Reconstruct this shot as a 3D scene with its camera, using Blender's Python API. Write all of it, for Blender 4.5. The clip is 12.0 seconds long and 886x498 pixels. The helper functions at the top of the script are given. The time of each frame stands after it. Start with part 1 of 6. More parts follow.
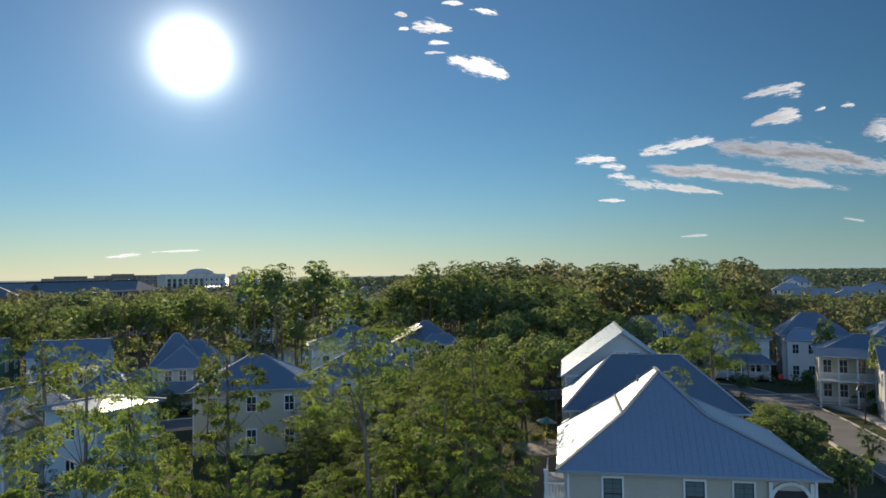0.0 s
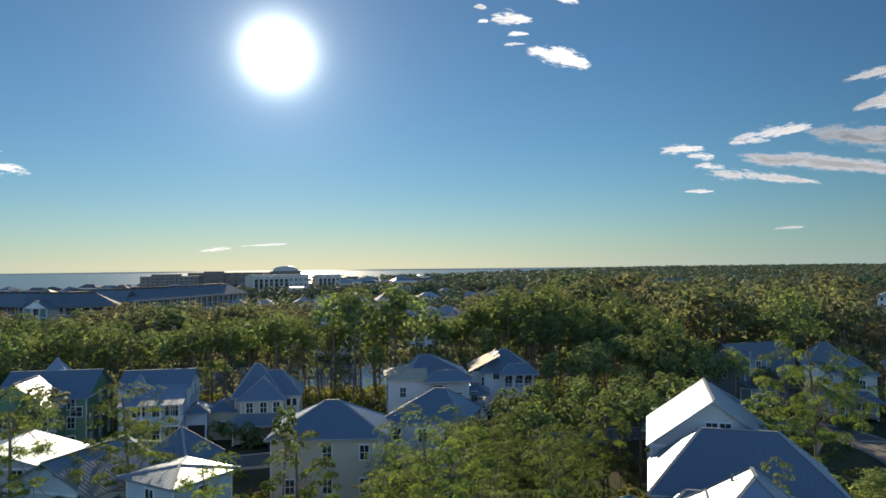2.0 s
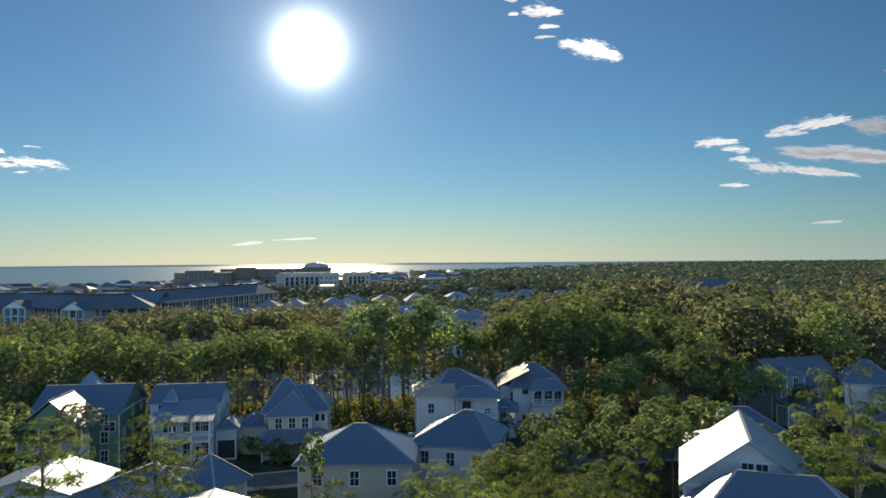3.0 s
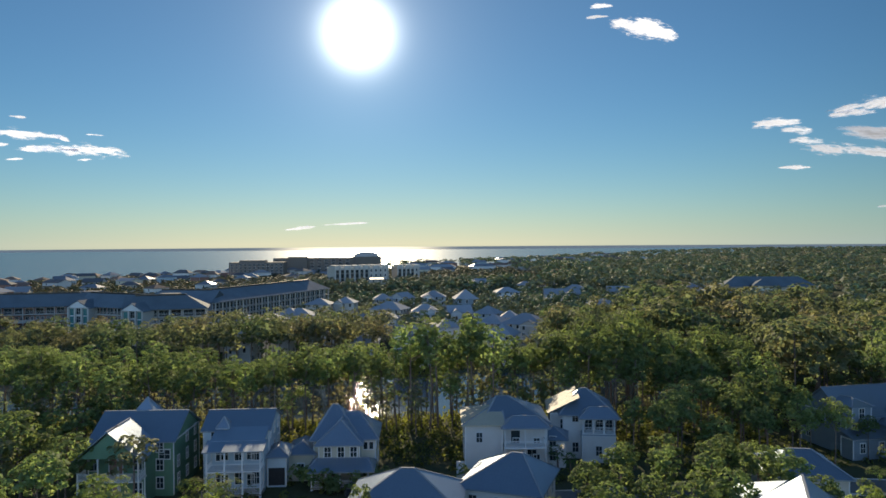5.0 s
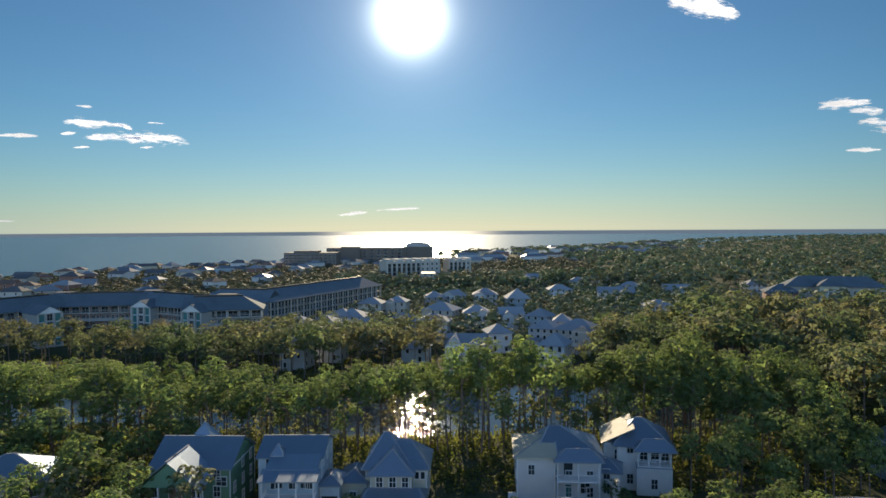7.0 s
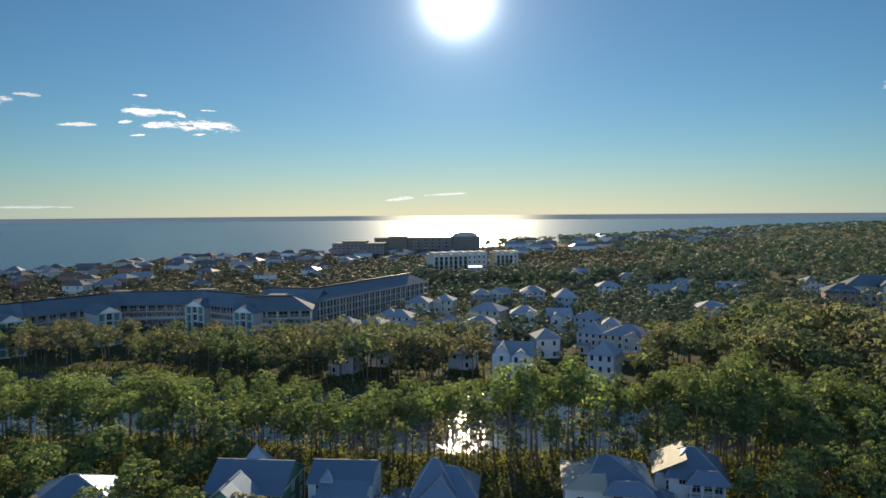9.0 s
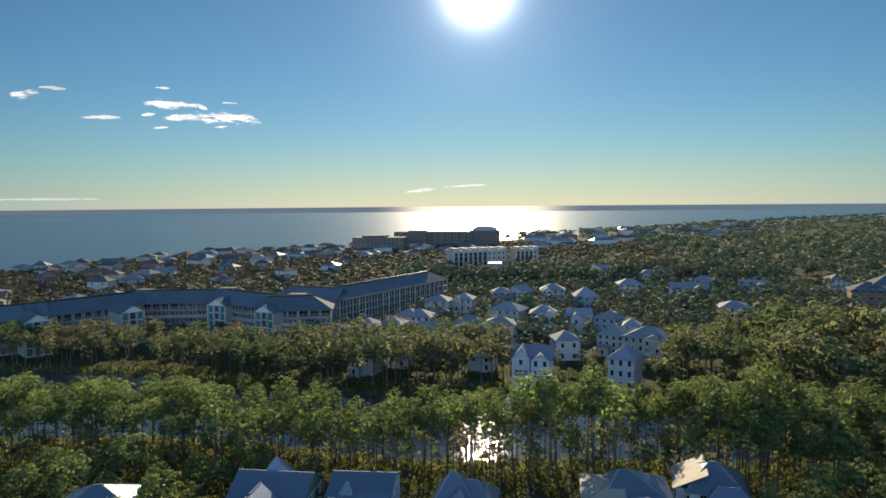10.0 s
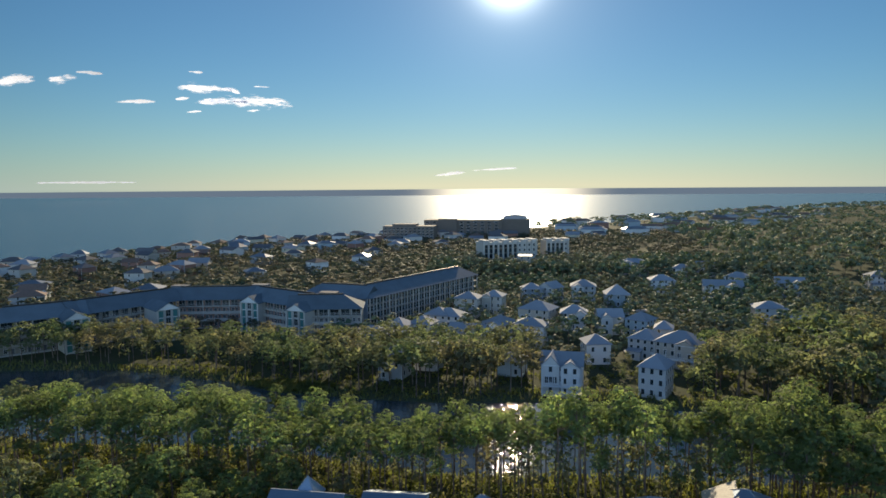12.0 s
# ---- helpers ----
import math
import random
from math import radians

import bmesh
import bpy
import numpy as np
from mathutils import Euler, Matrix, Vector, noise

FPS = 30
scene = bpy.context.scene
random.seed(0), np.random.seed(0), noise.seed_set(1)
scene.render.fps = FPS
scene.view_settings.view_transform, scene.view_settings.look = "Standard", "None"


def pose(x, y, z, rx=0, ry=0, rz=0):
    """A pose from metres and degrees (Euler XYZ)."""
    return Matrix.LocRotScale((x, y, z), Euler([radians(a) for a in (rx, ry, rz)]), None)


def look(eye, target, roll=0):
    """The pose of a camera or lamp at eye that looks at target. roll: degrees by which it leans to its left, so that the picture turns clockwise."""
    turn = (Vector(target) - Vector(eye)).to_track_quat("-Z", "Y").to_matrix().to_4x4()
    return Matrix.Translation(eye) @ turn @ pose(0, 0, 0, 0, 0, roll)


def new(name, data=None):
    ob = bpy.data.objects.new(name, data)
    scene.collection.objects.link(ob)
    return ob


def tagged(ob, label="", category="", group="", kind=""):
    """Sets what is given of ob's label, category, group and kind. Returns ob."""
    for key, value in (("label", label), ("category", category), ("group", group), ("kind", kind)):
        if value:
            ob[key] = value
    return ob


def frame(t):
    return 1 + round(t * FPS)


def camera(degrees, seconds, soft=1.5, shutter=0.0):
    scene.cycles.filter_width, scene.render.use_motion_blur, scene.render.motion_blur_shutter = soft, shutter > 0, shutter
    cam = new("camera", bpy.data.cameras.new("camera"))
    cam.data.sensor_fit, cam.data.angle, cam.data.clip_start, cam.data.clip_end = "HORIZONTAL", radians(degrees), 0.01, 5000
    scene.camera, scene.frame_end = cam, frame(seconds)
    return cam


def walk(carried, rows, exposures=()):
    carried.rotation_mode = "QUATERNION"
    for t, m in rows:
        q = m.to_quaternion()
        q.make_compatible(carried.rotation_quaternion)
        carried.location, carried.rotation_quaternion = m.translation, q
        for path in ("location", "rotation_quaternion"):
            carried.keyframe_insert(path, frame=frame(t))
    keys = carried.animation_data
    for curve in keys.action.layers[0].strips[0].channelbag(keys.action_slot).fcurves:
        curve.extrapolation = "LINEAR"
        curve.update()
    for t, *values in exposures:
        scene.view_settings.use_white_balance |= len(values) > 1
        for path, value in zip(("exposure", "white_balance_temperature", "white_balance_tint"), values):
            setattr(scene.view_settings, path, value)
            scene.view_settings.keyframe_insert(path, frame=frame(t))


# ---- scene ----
cam = camera(65.09, 12.0, 1.6)
PATH = [
    (0, (-1.620, -4.969, 19.500), (24.585, 91.476, 22.891), -0.666),
    (0.5, (-1.330, -4.305, 20.992), (22.122, 92.846, 24.408), -0.651),
    (1, (-0.991, -3.834, 22.604), (19.630, 93.967, 25.712), -0.674),
    (1.5, (-0.806, -3.405, 24.171), (17.001, 94.958, 26.909), -0.631),
    (2, (-0.657, -2.963, 25.706), (14.305, 95.882, 28.111), -0.599),
    (2.5, (-0.483, -2.553, 27.354), (11.789, 96.670, 29.380), -0.506),
    (3, (-0.355, -2.170, 29.112), (10.373, 97.241, 30.665), -0.444),
    (5, (-0.030, -0.745, 36.092), (3.606, 99.186, 35.313), -0.413),
    (5.5, (0.037, -0.373, 37.828), (1.893, 99.601, 36.526), -0.407),
    (6, (0.000, 0.000, 39.606), (-0.001, 99.982, 37.730), -0.372),
    (6.5, (0.007, 0.293, 41.393), (-1.900, 100.244, 38.943), -0.382),
    (7, (-0.056, 0.597, 43.157), (-3.839, 100.480, 40.154), -0.339),
    (9, (-0.267, 1.806, 50.008), (-10.772, 101.113, 44.750), -0.436),
    (9.5, (-0.255, 2.109, 51.720), (-12.221, 101.217, 45.851), -0.459),
    (10, (-0.178, 2.435, 53.530), (-13.520, 101.326, 47.006), -0.475),
    (10.5, (-0.148, 2.708, 55.299), (-14.798, 101.369, 48.126), -0.452),
    (11, (-0.163, 2.901, 56.988), (-16.020, 101.327, 49.190), -0.454),
    (11.5, (-0.212, 3.063, 58.640), (-17.071, 101.273, 50.244), -0.437),
    (12, (-0.255, 3.237, 60.300), (-17.846, 101.265, 51.294), -0.412),
]
walk(cam, [(t, look(e, g, r)) for t, e, g, r in PATH], [(0, 0.3), (12, 0.3)])

# ---- light ----
SUN_AZ, SUN_EL = radians(-4.73), radians(16.75)
SUN_DIR = Vector((math.sin(SUN_AZ) * math.cos(SUN_EL), math.cos(SUN_AZ) * math.cos(SUN_EL), math.sin(SUN_EL)))


def build_world():
    w = bpy.data.worlds.new("sky")
    scene.world = w
    w.use_nodes = True
    nt = w.node_tree
    nt.nodes.clear()
    N, L = nt.nodes.new, nt.links.new
    out = N("ShaderNodeOutputWorld")
    bg = N("ShaderNodeBackground")
    sky = N("ShaderNodeTexSky")
    sky.sky_type = "NISHITA"
    sky.sun_disc = False
    sky.sun_elevation = SUN_EL
    sky.sun_rotation = SUN_AZ
    sky.air_density, sky.dust_density, sky.ozone_density = 1.0, 0.0, 4.0
    tint = N("ShaderNodeMix")
    tint.data_type, tint.blend_type = "RGBA", "MULTIPLY"
    tint.inputs["Factor"].default_value = 1.0
    tint.inputs["B"].default_value = (*SKY_TINT, 1)
    L(sky.outputs[0], tint.inputs["A"])
    geo = N("ShaderNodeTexCoord")

    def math_node(op, a, b=None, c=None, clamp=False):
        n = N("ShaderNodeMath")
        n.operation, n.use_clamp = op, clamp
        for i, v in enumerate((a, b, c)):
            if v is None:
                continue
            if isinstance(v, (int, float)):
                n.inputs[i].default_value = v
            else:
                L(v, n.inputs[i])
        return n.outputs[0]

    dot = N("ShaderNodeVectorMath")
    dot.operation = "DOT_PRODUCT"
    dot.inputs[1].default_value = SUN_DIR
    L(geo.outputs["Generated"], dot.inputs[0])
    ang = math_node("ARCCOSINE", math_node("MINIMUM", dot.outputs["Value"], 0.999999))
    # the sun itself with its bright surround, then the wide bright part of the sky
    core = math_node("EXPONENT", math_node("MULTIPLY", math_node("POWER", math_node("DIVIDE", ang, radians(2.1)), 2.0), -1.0))
    core = math_node("MULTIPLY", core, 2.6)
    halo = math_node("EXPONENT", math_node("DIVIDE", ang, -radians(2.8)))
    halo = math_node("MULTIPLY", halo, 0.55)
    wide = math_node("MULTIPLY", math_node("EXPONENT", math_node("DIVIDE", ang, -radians(14.0))), 0.11)
    glow = math_node("ADD", core, math_node("ADD", halo, wide))
    glow_col = N("ShaderNodeMix")
    glow_col.data_type, glow_col.blend_type = "RGBA", "MULTIPLY"
    glow_col.inputs["Factor"].default_value = 1.0
    glow_col.inputs["B"].default_value = (0.95, 0.98, 0.95, 1)
    L(glow, glow_col.inputs["A"])
    # far sea, just under the horizon, with a painted glitter path below the sun
    sep = N("ShaderNodeSeparateXYZ")
    L(geo.outputs["Generated"], sep.inputs[0])
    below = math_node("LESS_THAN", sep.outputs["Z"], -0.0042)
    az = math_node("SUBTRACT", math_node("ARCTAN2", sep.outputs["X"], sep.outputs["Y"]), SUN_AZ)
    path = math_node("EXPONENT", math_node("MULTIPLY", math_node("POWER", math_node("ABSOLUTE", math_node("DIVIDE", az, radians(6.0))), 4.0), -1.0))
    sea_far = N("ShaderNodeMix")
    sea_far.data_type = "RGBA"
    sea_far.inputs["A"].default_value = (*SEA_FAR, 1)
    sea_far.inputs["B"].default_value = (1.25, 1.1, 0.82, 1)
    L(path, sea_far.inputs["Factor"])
    # pale band of air along the horizon
    band = math_node("EXPONENT", math_node("MULTIPLY", math_node("ABSOLUTE", sep.outputs["Z"]), -1 / 0.045))
    warm = math_node("EXPONENT", math_node("MULTIPLY", math_node("POWER", math_node("ABSOLUTE", math_node("DIVIDE", az, radians(34))), 2.0), -1.0))
    band_col = N("ShaderNodeMix")
    band_col.data_type = "RGBA"
    band_col.inputs["A"].default_value = (*BAND_COOL, 1)
    band_col.inputs["B"].default_value = (*BAND_WARM, 1)
    L(warm, band_col.inputs["Factor"])
    skyv = N("ShaderNodeMix")
    skyv.data_type, skyv.blend_type = "RGBA", "MULTIPLY"
    skyv.inputs["Factor"].default_value = 1.0
    skyv.inputs["B"].default_value = (SKY_STRENGTH,) * 3 + (1,)
    L(tint.outputs["Result"], skyv.inputs["A"])
    # sky behind the camera brightened and warmed as an added fill light
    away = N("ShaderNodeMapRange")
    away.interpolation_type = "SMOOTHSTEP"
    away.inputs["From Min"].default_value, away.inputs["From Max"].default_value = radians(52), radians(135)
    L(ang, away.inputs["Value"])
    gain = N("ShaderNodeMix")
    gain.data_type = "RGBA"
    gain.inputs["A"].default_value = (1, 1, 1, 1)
    gain.inputs["B"].default_value = (*SKY_BACK_FILL, 1)
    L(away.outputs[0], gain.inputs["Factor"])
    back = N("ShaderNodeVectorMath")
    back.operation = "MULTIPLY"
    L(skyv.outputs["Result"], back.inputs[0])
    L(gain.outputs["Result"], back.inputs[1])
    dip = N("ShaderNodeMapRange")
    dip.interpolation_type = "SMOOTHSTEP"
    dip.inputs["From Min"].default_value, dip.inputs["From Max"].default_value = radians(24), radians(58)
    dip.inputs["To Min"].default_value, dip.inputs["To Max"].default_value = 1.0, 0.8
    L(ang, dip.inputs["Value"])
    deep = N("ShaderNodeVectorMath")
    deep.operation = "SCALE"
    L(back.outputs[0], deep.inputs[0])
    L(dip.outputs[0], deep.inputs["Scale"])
    mix_band = N("ShaderNodeMix")
    mix_band.data_type = "RGBA"
    L(math_node("MULTIPLY", band, 0.75), mix_band.inputs["Factor"])
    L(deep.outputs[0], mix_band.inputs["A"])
    L(band_col.outputs["Result"], mix_band.inputs["B"])
    add = N("ShaderNodeMix")
    add.data_type, add.blend_type = "RGBA", "ADD"
    add.inputs["Factor"].default_value = 1.0
    L(mix_band.outputs["Result"], add.inputs["A"])
    L(glow_col.outputs["Result"], add.inputs["B"])
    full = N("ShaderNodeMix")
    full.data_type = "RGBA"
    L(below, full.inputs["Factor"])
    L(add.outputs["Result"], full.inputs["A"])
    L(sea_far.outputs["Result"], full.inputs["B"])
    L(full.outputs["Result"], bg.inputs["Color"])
    bg.inputs["Strength"].default_value = 1.0
    L(bg.outputs[0], out.inputs[0])


SKY_STRENGTH = 0.052
SKY_BACK_FILL = (8.0, 5.2, 4.7)
SKY_TINT = (0.68, 1.0, 1.1)
SEA_FAR = (0.112, 0.148, 0.195)
BAND_COOL = (0.215, 0.335, 0.37)
BAND_WARM = (0.70, 0.62, 0.41)
build_world()
sun_data = bpy.data.lights.new("sun", "SUN")
sun_data.energy, sun_data.angle, sun_data.color = 5.0, radians(0.5), (1.0, 0.83, 0.57)
sun = new("sun", sun_data)
sun.matrix_world = look(SUN_DIR * 2000, (0, 0, 0))

# ---- materials ----
def material(name, color, rough=0.7, metal=0.0, vary=0.25, scale=1.5, fine=18.0, bump=0.15, spec=0.5, random=0.15, stripes=0.0, translucent=0.0, warm=None, bump_dist=0.03, glow=(1.65, 1.85, 1.1)):
    """A surface with two scales of colour change, fine relief and a change from object to object."""
    m = bpy.data.materials.new(name)
    m.use_nodes = True
    nt = m.node_tree
    nt.nodes.clear()
    N, L = nt.nodes.new, nt.links.new
    out = N("ShaderNodeOutputMaterial")
    b = N("ShaderNodeBsdfPrincipled")
    tc = N("ShaderNodeTexCoord")
    n1, n2 = N("ShaderNodeTexNoise"), N("ShaderNodeTexNoise")
    n1.inputs["Scale"].default_value, n1.inputs["Detail"].default_value = scale, 4
    n2.inputs["Scale"].default_value, n2.inputs["Detail"].default_value = fine, 3
    L(tc.outputs["Object"], n1.inputs["Vector"])
    L(tc.outputs["Object"], n2.inputs["Vector"])
    add = N("ShaderNodeMath")
    add.operation = "ADD"
    L(n1.outputs["Fac"], add.inputs[0])
    L(n2.outputs["Fac"], add.inputs[1])
    info = N("ShaderNodeObjectInfo")
    rnd = N("ShaderNodeMath")
    rnd.operation = "MULTIPLY_ADD"
    L(info.outputs["Random"], rnd.inputs[0])
    rnd.inputs[1].default_value = 2 * random
    rnd.inputs[2].default_value = 1 - random
    ramp = N("ShaderNodeMapRange")
    ramp.inputs["From Min"].default_value, ramp.inputs["From Max"].default_value = 0.6, 1.4
    ramp.inputs["To Min"].default_value, ramp.inputs["To Max"].default_value = 1 - vary, 1 + vary
    L(add.outputs[0], ramp.inputs["Value"])
    mul = N("ShaderNodeMath")
    mul.operation = "MULTIPLY"
    L(ramp.outputs[0], mul.inputs[0])
    L(rnd.outputs[0], mul.inputs[1])
    base = N("ShaderNodeMix")
    base.data_type = "RGBA"
    base.inputs["A"].default_value = (*color, 1)
    base.inputs["B"].default_value = (*(warm or color), 1)
    fac = N("ShaderNodeMapRange")
    fac.inputs["From Min"].default_value, fac.inputs["From Max"].default_value = 0.35, 0.65
    L(n1.outputs["Fac"], fac.inputs["Value"])
    L(fac.outputs[0], base.inputs["Factor"])
    col = N("ShaderNodeVectorMath")
    col.operation = "SCALE"
    L(base.outputs["Result"], col.inputs[0])
    L(mul.outputs[0], col.inputs["Scale"])
    L(col.outputs[0], b.inputs["Base Color"])
    b.inputs["Roughness"].default_value = rough
    b.inputs["Metallic"].default_value = metal
    b.inputs["Specular IOR Level"].default_value = spec
    if bump or stripes:
        bp = N("ShaderNodeBump")
        bp.inputs["Strength"].default_value = max(bump, 0.5 if stripes else 0)
        bp.inputs["Distance"].default_value = bump_dist
        h = n2.outputs["Fac"]
        if stripes:
            sep = N("ShaderNodeSeparateXYZ")
            L(tc.outputs["Object"], sep.inputs[0])
            fr = N("ShaderNodeMath")
            fr.operation = "FRACT"
            sc = N("ShaderNodeMath")
            sc.operation = "MULTIPLY"
            sc.inputs[1].default_value = 1 / stripes
            L(sep.outputs["Z"], sc.inputs[0])
            L(sc.outputs[0], fr.inputs[0])
            h = fr.outputs[0]
        L(h, bp.inputs["Height"])
        L(bp.outputs[0], b.inputs["Normal"])
    if translucent:
        tr = N("ShaderNodeBsdfTranslucent")
        through_leaf = N("ShaderNodeVectorMath")
        through_leaf.operation = "MULTIPLY"
        through_leaf.inputs[1].default_value = glow
        L(col.outputs[0], through_leaf.inputs[0])
        L(through_leaf.outputs[0], tr.inputs["Color"])
        mx = N("ShaderNodeMixShader")
        mx.inputs[0].default_value = translucent
        L(b.outputs[0], mx.inputs[1])
        L(tr.outputs[0], mx.inputs[2])
        L(mx.outputs[0], out.inputs[0])
    else:
        L(b.outputs[0], out.inputs[0])
    return m


M = {}
M["metal"] = material("galvanised_roof", (0.31, 0.38, 0.46), 0.42, 0.74, 0.1, 0.35, 6, 0.05, warm=(0.28, 0.34, 0.41), random=0.08)
# warm copy of the bluish roof metal; sunlit tone put into its colour
M["metal_sunlit"] = material("roof_sunlit_tone", (0.42, 0.37, 0.28), 0.65, 0.1, 0.1, 0.35, 6, 0.05, spec=0.3)
# duller, rougher copy of the metal roof
M["metal_matt"] = material("matt_metal_roof", (0.27, 0.29, 0.32), 0.8, 0.0, 0.12, 0.35, 6, 0.05, random=0.15)
M["metal_dark"] = material("dark_metal_roof", (0.3, 0.31, 0.34), 0.45, 0.7, 0.15, 0.35, 6, 0.05, random=0.1)
M["shingle"] = material("grey_shingles", (0.12, 0.12, 0.13), 0.85, 0, 0.3, 0.8, 12, 0.4)
M["brown_roof"] = material("brown_roof", (0.2, 0.13, 0.1), 0.85, 0, 0.3, 0.8, 12, 0.4)
M["white"] = material("white_siding", (0.62, 0.6, 0.57), 0.6, 0, 0.06, 0.7, 9, 0.2, stripes=0.18)
M["cream"] = material("cream_siding", (0.52, 0.48, 0.37), 0.6, 0, 0.07, 0.7, 9, 0.2, stripes=0.18)
M["tan"] = material("tan_siding", (0.46, 0.42, 0.36), 0.65, 0, 0.08, 0.7, 9, 0.2, stripes=0.18)
M["grey"] = material("grey_siding", (0.46, 0.46, 0.45), 0.65, 0, 0.07, 0.7, 9, 0.2, stripes=0.18)
M["blue"] = material("pale_blue_siding", (0.42, 0.5, 0.54), 0.6, 0, 0.07, 0.7, 9, 0.2, stripes=0.18)
M["green"] = material("green_siding", (0.13, 0.24, 0.15), 0.65, 0, 0.1, 0.7, 9, 0.2, stripes=0.18)
M["slate"] = material("slate_blue_siding", (0.24, 0.29, 0.33), 0.65, 0, 0.1, 0.7, 9, 0.2, stripes=0.18)
M["teal"] = material("teal_paint", (0.07, 0.2, 0.19), 0.25, 0, 0.05, 1, 9, 0.05)
M["brick"] = material("red_stucco", (0.3, 0.16, 0.12), 0.8, 0, 0.15, 0.6, 12, 0.2)
M["trim"] = material("white_trim", (0.66, 0.66, 0.65), 0.5, 0, 0.04, 2, 12, 0.05)
# hotel stucco darkened in colour to give the backlit silhouette
M["backlit_stucco"] = material("backlit_silhouette_stucco", (0.17, 0.14, 0.115), 0.85, 0, 0.12, 0.3, 8, 0.2)
M["stucco"] = material("pale_stucco", (0.5, 0.47, 0.42), 0.85, 0, 0.08, 0.4, 10, 0.2)
M["tan_dim"] = material("dim_tan_stucco", (0.34, 0.31, 0.27), 0.85, 0, 0.12, 0.3, 8, 0.2)
M["glass"] = material("window_glass", (0.03, 0.04, 0.045), 0.06, 0, 0.1, 0.5, 3, 0.0, spec=0.8, random=0.4)
# pane colour raised to stand for the bright sky it reflects
M["glass_sky_tone"] = material("sky_toned_window_glass", (0.13, 0.17, 0.175), 0.08, 0, 0.12, 0.8, 4, 0.0, spec=0.8, random=0.2)
M["deck"] = material("deck_boards", (0.3, 0.26, 0.22), 0.75, 0, 0.2, 2, 14, 0.2)
# near-black colour for shaded openings, and for one dark door
M["dark"] = material("dark_opening", (0.03, 0.03, 0.03), 0.9, 0, 0.2, 2, 14, 0.1)
M["bark"] = material("pine_bark", (0.16, 0.105, 0.075), 0.9, 0, 0.35, 1.2, 9, 0.6, warm=(0.21, 0.16, 0.13))
# needle tones get bluer with distance: haze tint put into the base colour
M["needle"] = material("pine_needles", (0.135, 0.19, 0.094), 0.7, 0, 0.3, 0.2, 1.2, 0, spec=0.1, translucent=0.52, warm=(0.18, 0.205, 0.094), glow=(2.45, 2.55, 1.65), random=0.25)
M["needle_near"] = material("near_pine_needles", (0.1, 0.15, 0.062), 0.7, 0, 0.32, 0.25, 1.6, 0, spec=0.1, translucent=0.5, warm=(0.15, 0.175, 0.062), random=0.3, glow=(2.1, 2.25, 1.1))
M["needle_wood"] = material("wood_pine_needles", (0.14, 0.188, 0.108), 0.7, 0, 0.34, 0.05, 0.9, 0, spec=0.1, translucent=0.5, warm=(0.185, 0.165, 0.11), random=0.1, glow=(2.4, 2.45, 1.7))
M["needle_far"] = material("far_pine_needles", (0.12, 0.178, 0.112), 0.7, 0, 0.22, 0.02, 0.25, 0, spec=0.1, translucent=0.2, warm=(0.165, 0.172, 0.12), random=0.1, glow=(1.7, 1.8, 1.2))
M["scrub"] = material("scrub_leaves", (0.105, 0.135, 0.088), 0.7, 0, 0.35, 0.03, 0.5, 0, spec=0.1, translucent=0.18, warm=(0.17, 0.14, 0.1))
M["shrub"] = material("shrub_leaves", (0.12, 0.15, 0.06), 0.7, 0, 0.35, 0.15, 1.0, 0, spec=0.1, translucent=0.5, glow=(2.1, 2.1, 1.1), warm=(0.165, 0.165, 0.06))
M["apt_roof"] = material("blue_grey_roof", (0.13, 0.165, 0.195), 0.85, 0.0, 0.2, 0.2, 5, 0.1, spec=0.15)
M["reed"] = material("dry_reeds", (0.2, 0.18, 0.08), 0.7, 0, 0.35, 0.15, 1.5, 0, translucent=0.45, warm=(0.16, 0.17, 0.05))
M["palm"] = material("palm_fronds", (0.07, 0.11, 0.03), 0.45, 0, 0.3, 0.8, 6, 0, translucent=0.4)
M["asphalt"] = material("asphalt", (0.2, 0.185, 0.17), 0.85, 0, 0.25, 0.3, 14, 0.3)
M["concrete"] = material("pale_concrete", (0.42, 0.4, 0.37), 0.85, 0, 0.15, 0.4, 10, 0.2)
M["mulch"] = material("pine_straw", (0.26, 0.15, 0.075), 0.9, 0, 0.35, 0.6, 8, 0.5)
M["paint_dark"] = material("black_metal", (0.03, 0.03, 0.03), 0.4, 0.3, 0.1, 2, 10, 0.05)
M["red"] = material("red_sign", (0.5, 0.03, 0.025), 0.5, 0, 0.05, 2, 10, 0)
M["tyre"] = material("tyre_rubber", (0.025, 0.025, 0.025), 0.8, 0, 0.1, 4, 20, 0.1)


